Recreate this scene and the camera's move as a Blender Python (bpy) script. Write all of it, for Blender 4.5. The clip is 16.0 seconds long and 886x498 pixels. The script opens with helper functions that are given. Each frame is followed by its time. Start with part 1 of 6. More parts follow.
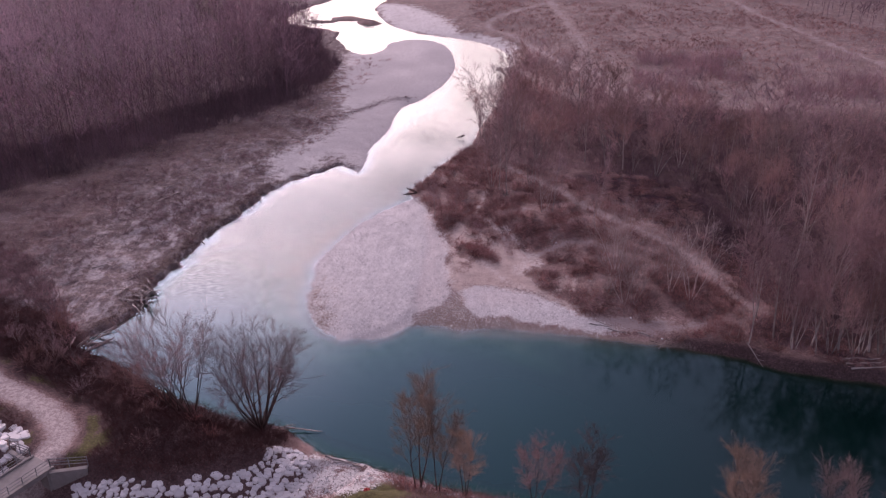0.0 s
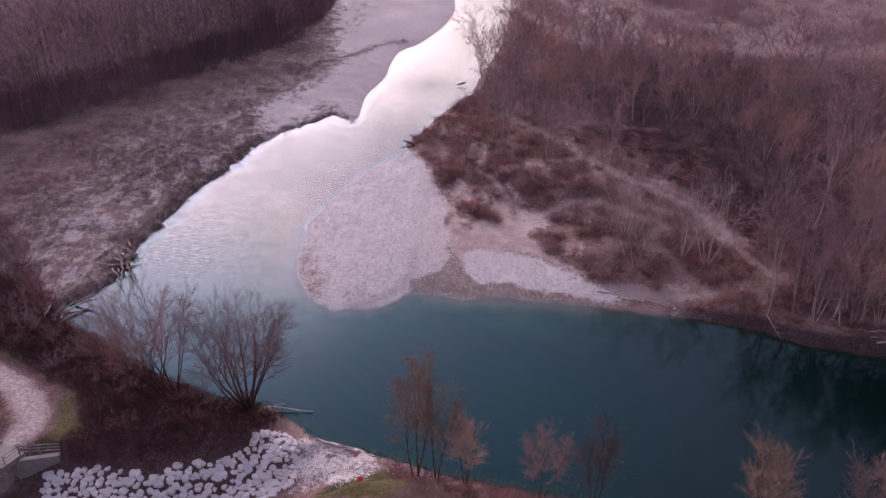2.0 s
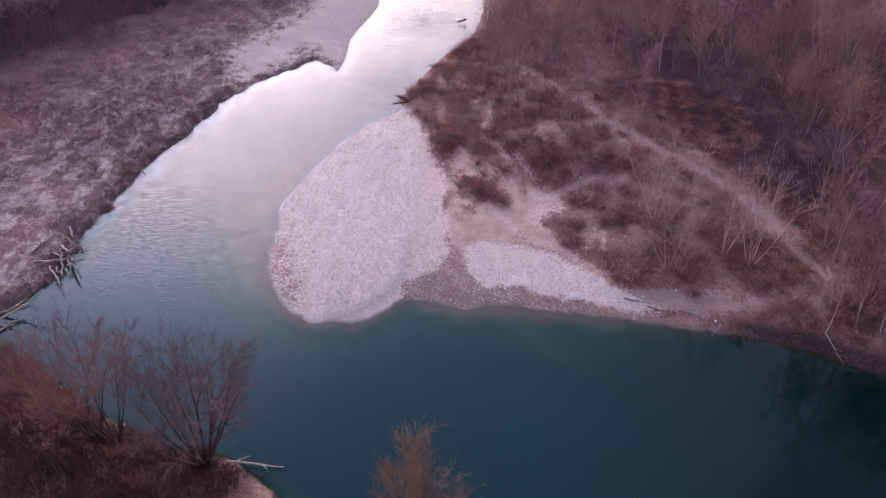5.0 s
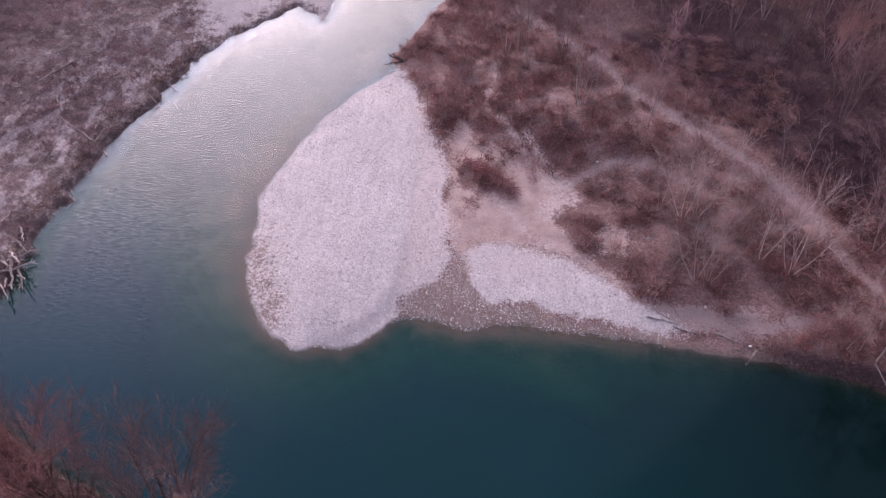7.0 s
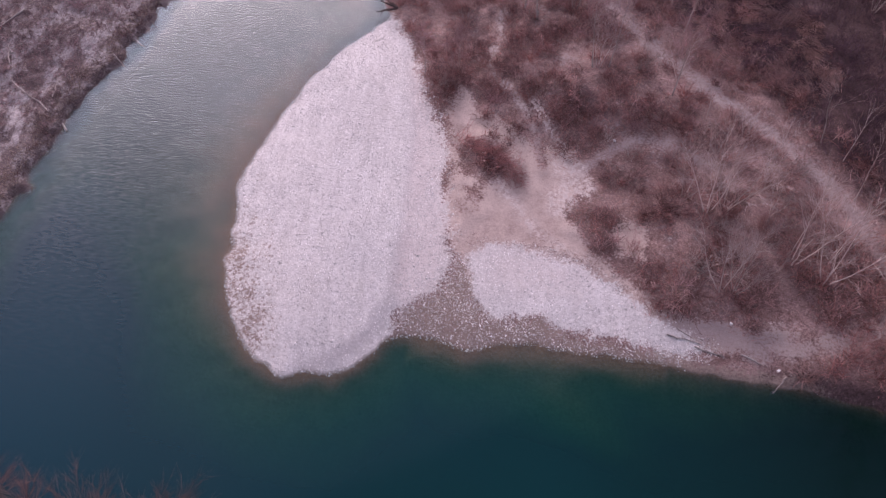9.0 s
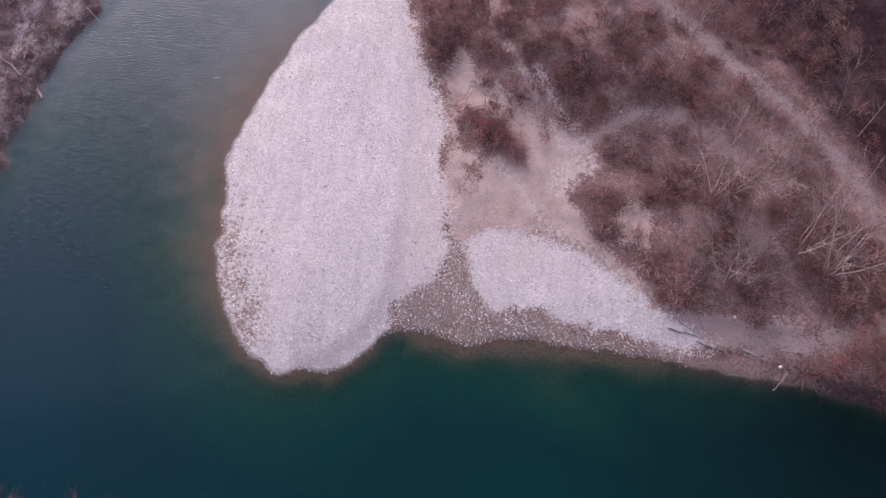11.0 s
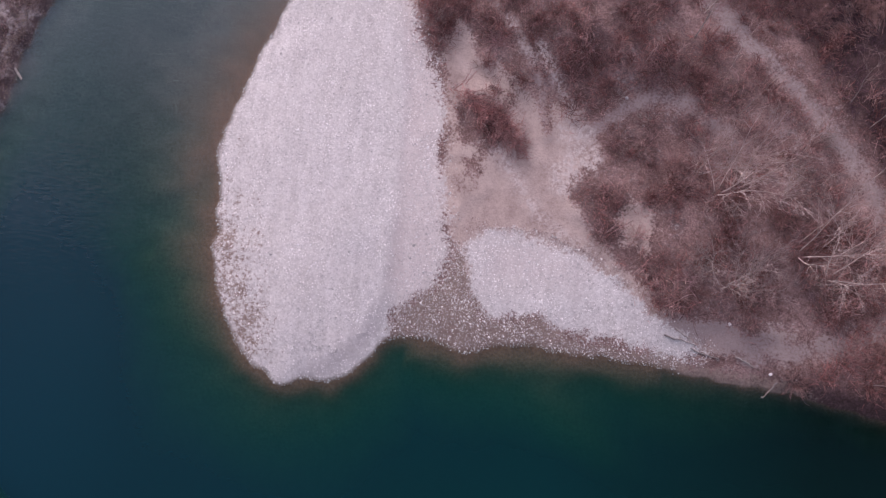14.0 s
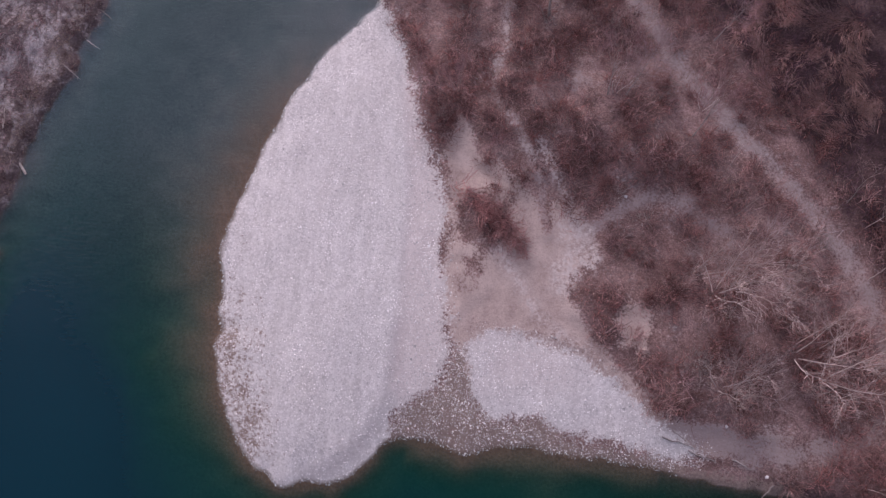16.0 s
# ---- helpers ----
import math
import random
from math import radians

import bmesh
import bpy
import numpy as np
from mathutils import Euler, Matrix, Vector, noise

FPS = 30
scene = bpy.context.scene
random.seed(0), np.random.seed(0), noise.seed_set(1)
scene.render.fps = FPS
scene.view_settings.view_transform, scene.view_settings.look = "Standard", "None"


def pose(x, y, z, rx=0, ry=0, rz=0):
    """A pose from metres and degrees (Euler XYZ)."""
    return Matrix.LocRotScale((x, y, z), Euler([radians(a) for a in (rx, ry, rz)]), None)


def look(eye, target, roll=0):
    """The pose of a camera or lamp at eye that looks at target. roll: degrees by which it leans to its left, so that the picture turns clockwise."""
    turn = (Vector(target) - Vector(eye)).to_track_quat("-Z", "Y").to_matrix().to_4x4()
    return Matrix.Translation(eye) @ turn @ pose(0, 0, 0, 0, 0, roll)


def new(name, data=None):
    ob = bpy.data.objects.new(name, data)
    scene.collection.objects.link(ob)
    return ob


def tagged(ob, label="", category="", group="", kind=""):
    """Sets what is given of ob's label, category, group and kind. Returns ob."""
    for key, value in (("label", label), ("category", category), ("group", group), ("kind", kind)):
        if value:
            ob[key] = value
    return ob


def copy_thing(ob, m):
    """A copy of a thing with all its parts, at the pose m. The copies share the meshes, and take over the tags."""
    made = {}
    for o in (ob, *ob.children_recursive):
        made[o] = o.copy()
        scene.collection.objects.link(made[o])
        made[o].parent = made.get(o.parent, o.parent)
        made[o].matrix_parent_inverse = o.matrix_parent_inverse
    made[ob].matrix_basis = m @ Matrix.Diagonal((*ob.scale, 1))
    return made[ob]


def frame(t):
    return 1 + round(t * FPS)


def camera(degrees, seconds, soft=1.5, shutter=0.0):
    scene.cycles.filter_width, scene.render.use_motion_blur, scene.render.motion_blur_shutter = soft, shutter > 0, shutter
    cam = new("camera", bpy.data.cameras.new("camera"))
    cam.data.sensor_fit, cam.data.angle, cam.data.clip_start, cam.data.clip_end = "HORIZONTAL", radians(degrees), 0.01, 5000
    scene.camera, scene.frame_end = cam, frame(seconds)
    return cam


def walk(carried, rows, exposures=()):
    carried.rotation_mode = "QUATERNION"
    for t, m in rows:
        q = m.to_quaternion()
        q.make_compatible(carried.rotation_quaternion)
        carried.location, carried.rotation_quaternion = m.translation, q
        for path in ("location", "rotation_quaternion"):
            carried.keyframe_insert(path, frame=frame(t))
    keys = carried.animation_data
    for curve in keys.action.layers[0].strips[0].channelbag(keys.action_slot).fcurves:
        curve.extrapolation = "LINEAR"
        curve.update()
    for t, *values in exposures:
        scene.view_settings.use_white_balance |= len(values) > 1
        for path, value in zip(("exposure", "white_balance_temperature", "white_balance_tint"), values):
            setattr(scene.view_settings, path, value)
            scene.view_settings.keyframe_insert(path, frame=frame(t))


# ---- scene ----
# ---- camera and its walk ----
cam = camera(54.725, 16.0, soft=1.3)
walk(cam, [
    (0, look((7.199, -92.564, 52.725), (2.976, -48.085, 30.280), 0.42)),
    (0.5, look((7.000, -91.205, 52.693), (2.877, -47.129, 29.448), 0.49)),
    (1, look((6.821, -89.665, 52.579), (2.773, -46.017, 28.528), 0.55)),
    (1.5, look((6.642, -87.853, 52.376), (2.648, -44.625, 27.569), 0.61)),
    (2, look((6.435, -85.693, 52.156), (2.494, -42.911, 26.579), 0.66)),
    (2.5, look((6.189, -83.189, 51.978), (2.311, -40.883, 25.611), 0.71)),
    (3, look((5.878, -80.454, 51.874), (2.102, -38.668, 24.677), 0.78)),
    (3.5, look((5.531, -77.546, 51.762), (1.873, -36.299, 23.739), 0.87)),
    (4, look((5.178, -74.489, 51.601), (1.625, -33.747, 22.836), 0.97)),
    (4.5, look((4.804, -71.347, 51.532), (1.363, -31.087, 22.083), 1.07)),
    (5, look((4.413, -68.131, 51.616), (1.098, -28.392, 21.453), 1.16)),
    (5.5, look((4.020, -64.822, 51.859), (0.841, -25.732, 20.845), 1.23)),
    (6, look((3.646, -61.396, 52.223), (0.600, -23.165, 20.143), 1.27)),
    (6.5, look((3.303, -57.848, 52.652), (0.386, -20.735, 19.273), 1.28)),
    (7, look((2.994, -54.215, 53.087), (0.200, -18.450, 18.257), 1.27)),
    (7.5, look((2.698, -50.602, 53.487), (0.029, -16.255, 17.249), 1.27)),
    (8, look((2.386, -47.118, 53.934), (-0.128, -14.270, 16.321), 1.32)),
    (8.5, look((2.046, -43.907, 54.460), (-0.276, -12.524, 15.605), 1.46)),
    (9, look((1.676, -41.036, 55.074), (-0.411, -11.063, 15.108), 1.69)),
    (9.5, look((1.286, -38.510, 55.767), (-0.524, -9.943, 14.772), 2.02)),
    (10, look((0.891, -36.292, 56.521), (-0.605, -9.202, 14.522), 2.43)),
    (10.5, look((0.508, -34.317, 57.310), (-0.653, -8.834, 14.307), 2.91)),
    (11, look((0.155, -32.514, 58.106), (-0.674, -8.747, 14.124), 3.44)),
    (11.5, look((-0.157, -30.821, 58.888), (-0.684, -8.722, 14.040), 4.00)),
    (12, look((-0.428, -29.091, 59.679), (-0.689, -8.668, 14.041), 4.58)),
    (12.5, look((-0.675, -27.177, 60.504), (-0.695, -8.413, 14.159), 5.22)),
    (13, look((-0.913, -24.932, 61.372), (-0.726, -8.037, 14.314), 5.90)),
    (13.5, look((-1.152, -22.395, 62.196), (-0.819, -7.216, 14.557), 6.54)),
    (14, look((-1.402, -19.765, 62.909), (-0.981, -5.507, 14.987), 7.03)),
    (14.5, look((-1.671, -17.328, 63.522), (-1.189, -3.259, 15.544), 7.37)),
    (15, look((-1.965, -15.313, 64.128), (-1.423, -1.237, 16.153), 7.70)),
    (15.5, look((-2.275, -13.853, 64.818), (-1.660, 0.390, 16.893), 8.03)),
    (16, look((-2.594, -13.010, 65.637), (-1.889, 1.545, 17.808), 8.36)),
], exposures=[(0.0, 0.04, 6400, 50), (4.0, 0.2, 6300, 49), (6.5, 0.42, 6330, 46), (11.0, 0.46, 6350, 39), (14.0, 0.38, 6330, 35), (15.0, 0.26, 6300, 35), (16.0, 0.17, 6210, 35)])

# ---- world and sun: an overcast dusk, the glow of the set sun upstream ----
SUN_EL, SUN_AZ = radians(18.0), radians(-24.0)
world = bpy.data.worlds.new("dusk_sky")
scene.world = world
world.use_nodes = True
wn = world.node_tree
sky = wn.nodes.new("ShaderNodeTexSky")
sky.sky_type = "NISHITA"
sky.sun_disc = False
sky.sun_elevation = SUN_EL
sky.sun_rotation = SUN_AZ
sky.air_density, sky.dust_density, sky.ozone_density = 1.0, 7.0, 1.5
# thin cloud takes most of the colour out of the sky
grey = wn.nodes.new("ShaderNodeHueSaturation")
grey.inputs["Saturation"].default_value = 0.45
wn.links.new(sky.outputs["Color"], grey.inputs["Color"])
wn.links.new(grey.outputs["Color"], wn.nodes["Background"].inputs["Color"])
wn.nodes["Background"].inputs["Strength"].default_value = 0.15
sun = new("sun", bpy.data.lights.new("sun", "SUN"))
sun.data.energy, sun.data.angle, sun.data.color = 0.42, radians(100), (1.0, 0.9, 0.84)
sun.matrix_world = look((0, 0, 0), (-math.sin(SUN_AZ), -math.cos(SUN_AZ), -math.tan(SUN_EL)))

# ---- materials ----


def shader(name):
    mat = bpy.data.materials.new(name)
    mat.use_nodes = True
    return mat, mat.node_tree, mat.node_tree.nodes["Principled BSDF"]


def node(nt, kind, values=None, **settings):
    n = nt.nodes.new("ShaderNode" + kind)
    for key, v in settings.items():
        setattr(n, key, v)
    for key, v in (values or {}).items():
        if isinstance(v, bpy.types.NodeSocket):
            nt.links.new(v, n.inputs[key])
        else:
            n.inputs[key].default_value = v
    return n


def noise_at(nt, scale, detail=4.0, rough=0.6, stretch=None, turn=0.0):
    co = node(nt, "NewGeometry").outputs["Position"]
    if stretch:
        co = node(nt, "Mapping", {"Vector": co, "Scale": stretch, "Rotation": (0, 0, radians(turn))}).outputs["Vector"]
    return node(nt, "TexNoise", {"Vector": co, "Scale": scale, "Detail": detail, "Roughness": rough}).outputs["Fac"]


def ramp(nt, fac, *stops):
    n = node(nt, "ValToRGB", {"Fac": fac})
    el = n.color_ramp.elements
    while len(el) < len(stops):
        el.new(0.5)
    for e, (at, colour) in zip(el, stops):
        e.position = at
        e.color = (*colour, 1) if isinstance(colour, tuple) else (colour, colour, colour, 1)
    return n.outputs["Color"]


def blend(nt, fac, a, b, how="MIX"):
    n = node(nt, "Mix", data_type="RGBA", blend_type=how)
    for key, v in (("Factor", fac), ("A", a), ("B", b)):
        s = [i for i in n.inputs if i.name == key and i.enabled][0]
        if isinstance(v, bpy.types.NodeSocket):
            nt.links.new(v, s)
        else:
            s.default_value = (*v, 1) if isinstance(v, tuple) else v
    return [o for o in n.outputs if o.enabled][0]


def calc(nt, how, a, b=0.0, clamp=False):
    n = node(nt, "Math", operation=how, use_clamp=clamp)
    for k, v in ((0, a), (1, b)):
        if isinstance(v, bpy.types.NodeSocket):
            nt.links.new(v, n.inputs[k])
        else:
            n.inputs[k].default_value = v
    return n.outputs[0]


def bump(nt, bsdf, height, strength, distance):
    n = node(nt, "Bump", {"Height": height, "Strength": strength, "Distance": distance})
    nt.links.new(n.outputs["Normal"], bsdf.inputs["Normal"])


def simple(name, dark, light, scale, rough=0.85, bumps=0.3, depth=0.02, by_object=0.0, by_island=0.0, stretch=None):
    """A rough natural surface: two tones over noise at two scales, with a change from thing to thing or piece to piece."""
    mat, nt, b = shader(name)
    n1, n2 = noise_at(nt, scale, stretch=stretch), noise_at(nt, scale * 0.13, 3.0)
    col = ramp(nt, n1, (0.3, dark), (0.72, light))
    col = blend(nt, 0.5, col, ramp(nt, n2, (0.35, tuple(0.75 * c for c in dark)), (0.65, light)))
    if by_object or by_island:
        pick = node(nt, "ObjectInfo").outputs["Random"] if by_object else node(nt, "NewGeometry").outputs["Random Per Island"]
        k = by_object or by_island
        value = calc(nt, "ADD", calc(nt, "MULTIPLY", pick, 2 * k), 1 - k)
        other = calc(nt, "FRACT", calc(nt, "MULTIPLY", pick, 7.31))
        col = node(nt, "HueSaturation", {"Color": col, "Value": value, "Saturation": calc(nt, "ADD", calc(nt, "MULTIPLY", other, 0.45), 0.75)}).outputs["Color"]
    nt.links.new(col, b.inputs["Base Color"])
    b.inputs["Roughness"].default_value = rough
    b.inputs["Specular IOR Level"].default_value = 0.25
    if bumps:
        bump(nt, b, n1, bumps, depth)
    return mat


def ground_material():
    mat, nt, b = shader("river_plain")
    za = node(nt, "SeparateColor", {"Color": node(nt, "Attribute", attribute_name="zones_a").outputs["Color"]}).outputs
    zb = node(nt, "SeparateColor", {"Color": node(nt, "Attribute", attribute_name="zones_b").outputs["Color"]}).outputs
    fine, mid, broad = noise_at(nt, 5.0, 6.0, 0.7), noise_at(nt, 0.7, 5.0, 0.65), noise_at(nt, 0.11, 4.0)
    geo = node(nt, "NewGeometry").outputs["Position"]
    litter = blend(nt, broad, ramp(nt, mid, (0.3, (0.155, 0.084, 0.079)), (0.7, (0.36, 0.22, 0.2))),
                   ramp(nt, fine, (0.3, (0.13, 0.08, 0.076)), (0.75, (0.48, 0.34, 0.315))))
    patch = noise_at(nt, 0.33, 3.0, 0.55)
    litter = blend(nt, ramp(nt, patch, (0.46, 0.0), (0.62, 0.85)), litter, ramp(nt, fine, (0.3, (0.3, 0.192, 0.18)), (0.75, (0.56, 0.4, 0.378))))
    litter = blend(nt, ramp(nt, noise_at(nt, 1.7, 4.0, 0.7), (0.54, 0.0), (0.7, 0.6)), litter, (0.17, 0.09, 0.083))
    bits = noise_at(nt, 11.0, 3.0, 0.7)
    litter = blend(nt, ramp(nt, bits, (0.55, 0.0), (0.66, 0.55)), litter, (0.56, 0.44, 0.4))
    litter = blend(nt, ramp(nt, bits, (0.34, 0.6), (0.45, 0.0)), litter, (0.09, 0.045, 0.042))
    # litter darkened for shade under trees; the same mask marks dark ground elsewhere
    shade_dark = node(nt, "Attribute", attribute_name="woods").outputs["Fac"]
    litter = blend(nt, shade_dark, litter, ramp(nt, fine, (0.3, (0.05, 0.03, 0.031)), (0.75, (0.15, 0.094, 0.096))))
    grass = blend(nt, mid, ramp(nt, fine, (0.3, (0.075, 0.053, 0.056)), (0.7, (0.27, 0.218, 0.22))),
                  ramp(nt, broad, (0.38, (0.1, 0.068, 0.072)), (0.62, (0.26, 0.205, 0.206))))
    grass = blend(nt, ramp(nt, noise_at(nt, 0.9, 6.0, 0.72), (0.52, 0.0), (0.6, 0.75)), grass, ramp(nt, fine, (0.3, (0.34, 0.29, 0.285)), (0.7, (0.62, 0.555, 0.54))))
    grass = blend(nt, ramp(nt, noise_at(nt, 2.6, 5.0, 0.75), (0.38, 0.75), (0.47, 0.0)), grass, (0.085, 0.05, 0.048))
    grass = blend(nt, ramp(nt, bits, (0.56, 0.0), (0.66, 0.5)), grass, (0.54, 0.44, 0.41))
    vor = node(nt, "TexVoronoi", {"Vector": geo, "Scale": 5.5})
    grey = ramp(nt, node(nt, "SeparateColor", {"Color": vor.outputs["Color"]}).outputs[0], (0.0, (0.66, 0.648, 0.64)), (0.5, (0.84, 0.83, 0.822)), (1.0, (0.96, 0.95, 0.942)))
    grey = blend(nt, calc(nt, "MULTIPLY", vor.outputs["Distance"], 0.45, True), grey, (0.42, 0.39, 0.385))
    gravel = blend(nt, 0.35, grey, ramp(nt, broad, (0.35, (0.72, 0.7, 0.69)), (0.65, (0.88, 0.865, 0.855))))
    sand = blend(nt, 0.55, ramp(nt, fine, (0.3, (0.45, 0.36, 0.327)), (0.7, (0.69, 0.58, 0.54))), ramp(nt, mid, (0.32, (0.33, 0.235, 0.21)), (0.66, (0.7, 0.58, 0.53))))
    sand = blend(nt, ramp(nt, noise_at(nt, 3.2, 5.0, 0.75), (0.57, 0.0), (0.67, 0.4)), sand, (0.3, 0.21, 0.185))
    sand = blend(nt, ramp(nt, bits, (0.36, 0.32), (0.46, 0.0)), sand, (0.24, 0.165, 0.145))
    mud = ramp(nt, fine, (0.3, (0.22, 0.165, 0.142)), (0.75, (0.42, 0.335, 0.3)))
    track = blend(nt, mid, ramp(nt, fine, (0.3, (0.29, 0.232, 0.226)), (0.7, (0.5, 0.415, 0.405))), (0.4, 0.328, 0.318))
    green = ramp(nt, fine, (0.3, (0.055, 0.052, 0.02)), (0.75, (0.165, 0.15, 0.062)))
    bed = ramp(nt, fine, (0.3, (0.12, 0.078, 0.055)), (0.7, (0.26, 0.18, 0.13)))

    ragged = calc(nt, "ADD", calc(nt, "MULTIPLY", calc(nt, "SUBTRACT", mid, 0.5), 1.4), calc(nt, "MULTIPLY", calc(nt, "SUBTRACT", fine, 0.5), 1.5))

    def edge(mask, sharp=2.6):
        m = calc(nt, "ADD", mask, ragged)
        return calc(nt, "ADD", calc(nt, "MULTIPLY", calc(nt, "SUBTRACT", m, 0.5), sharp), 0.5, True)

    col = blend(nt, edge(za[0]), litter, grass)
    col = blend(nt, edge(zb[1]), col, green)
    ash = calc(nt, "MULTIPLY", node(nt, "Attribute", attribute_name="ash").outputs["Fac"], ramp(nt, noise_at(nt, 0.42, 7.0, 0.66, (1.5, 0.7, 1.0), -25), (0.5, 0.0), (0.58, 0.85)))
    col = blend(nt, ash, col, ramp(nt, fine, (0.3, (0.36, 0.325, 0.335)), (0.7, (0.6, 0.56, 0.565))))
    # tufts and grains over all that grows or lies loose
    col = blend(nt, 1.0, col, ramp(nt, noise_at(nt, 6.5, 4.0, 0.75), (0.36, 0.55), (0.64, 1.0)), "MULTIPLY")
    col = blend(nt, 1.0, col, ramp(nt, noise_at(nt, 2.3, 5.0, 0.7), (0.36, 0.7), (0.6, 1.0)), "MULTIPLY")
    col = blend(nt, 1.0, col, (1.5, 1.5, 1.5), "MULTIPLY")
    col = blend(nt, edge(za[2], 4.5), col, sand)
    col = blend(nt, edge(zb[2], 2.4), col, track)
    col = blend(nt, calc(nt, "MULTIPLY", ramp(nt, noise_at(nt, 2.6, 8.0, 0.78), (0.47, 0.0), (0.53, 0.95)), calc(nt, "MULTIPLY", node(nt, "Attribute", attribute_name="chalk").outputs["Fac"], 1.6, True)), col, ramp(nt, fine, (0.3, (0.52, 0.46, 0.44)), (0.7, (0.78, 0.705, 0.68))))
    gravel = blend(nt, 1.0, gravel, ramp(nt, noise_at(nt, 0.9, 5.0, 0.65, (1.7, 0.4, 1.0)), (0.36, (0.86, 0.855, 0.85)), (0.62, 1.0)), "MULTIPLY")
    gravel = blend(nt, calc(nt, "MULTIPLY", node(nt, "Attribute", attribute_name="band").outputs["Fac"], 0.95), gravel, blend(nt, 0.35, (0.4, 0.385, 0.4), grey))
    rosy = node(nt, "Attribute", attribute_name="rosy").outputs["Fac"]
    gravel = blend(nt, calc(nt, "MULTIPLY", rosy, 0.4), gravel, ramp(nt, fine, (0.3, (0.58, 0.49, 0.47)), (0.7, (0.86, 0.75, 0.72))))
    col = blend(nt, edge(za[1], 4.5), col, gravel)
    speckle = calc(nt, "ADD", calc(nt, "MULTIPLY", calc(nt, "SUBTRACT", noise_at(nt, 3.4, 6.0, 0.8), 0.5), 2.6), calc(nt, "SUBTRACT", zb[0], 0.5))
    col = blend(nt, calc(nt, "ADD", calc(nt, "MULTIPLY", speckle, 4.0), 0.5, True), col, mud)
    z = node(nt, "SeparateXYZ", {"Vector": geo}).outputs["Z"]
    upstream = node(nt, "MapRange", {"Value": node(nt, "SeparateXYZ", {"Vector": geo}).outputs["Y"], "From Min": -6.0, "From Max": 16.0}).outputs["Result"]
    warm = node(nt, "Attribute", attribute_name="shelf").outputs["Fac"]
    bed = blend(nt, warm, bed, ramp(nt, fine, (0.3, (0.15, 0.085, 0.06)), (0.7, (0.3, 0.18, 0.125))))
    bed = blend(nt, calc(nt, "MULTIPLY", upstream, calc(nt, "SUBTRACT", 0.8, calc(nt, "MULTIPLY", warm, 0.8))), bed, ramp(nt, fine, (0.3, (0.13, 0.14, 0.16)), (0.7, (0.24, 0.25, 0.275))))
    under = calc(nt, "MULTIPLY", calc(nt, "SUBTRACT", 0.03, z), 9.0, True)
    col = blend(nt, under, col, bed)
    nt.links.new(col, b.inputs["Base Color"])
    b.inputs["Roughness"].default_value = 0.9
    b.inputs["Specular IOR Level"].default_value = 0.2
    rough = calc(nt, "ADD", calc(nt, "MULTIPLY", fine, 0.4), calc(nt, "MULTIPLY", mid, calc(nt, "SUBTRACT", 1.0, calc(nt, "MAXIMUM", za[1], za[2]), True)))
    bump(nt, b, rough, 0.6, 0.25)
    return mat


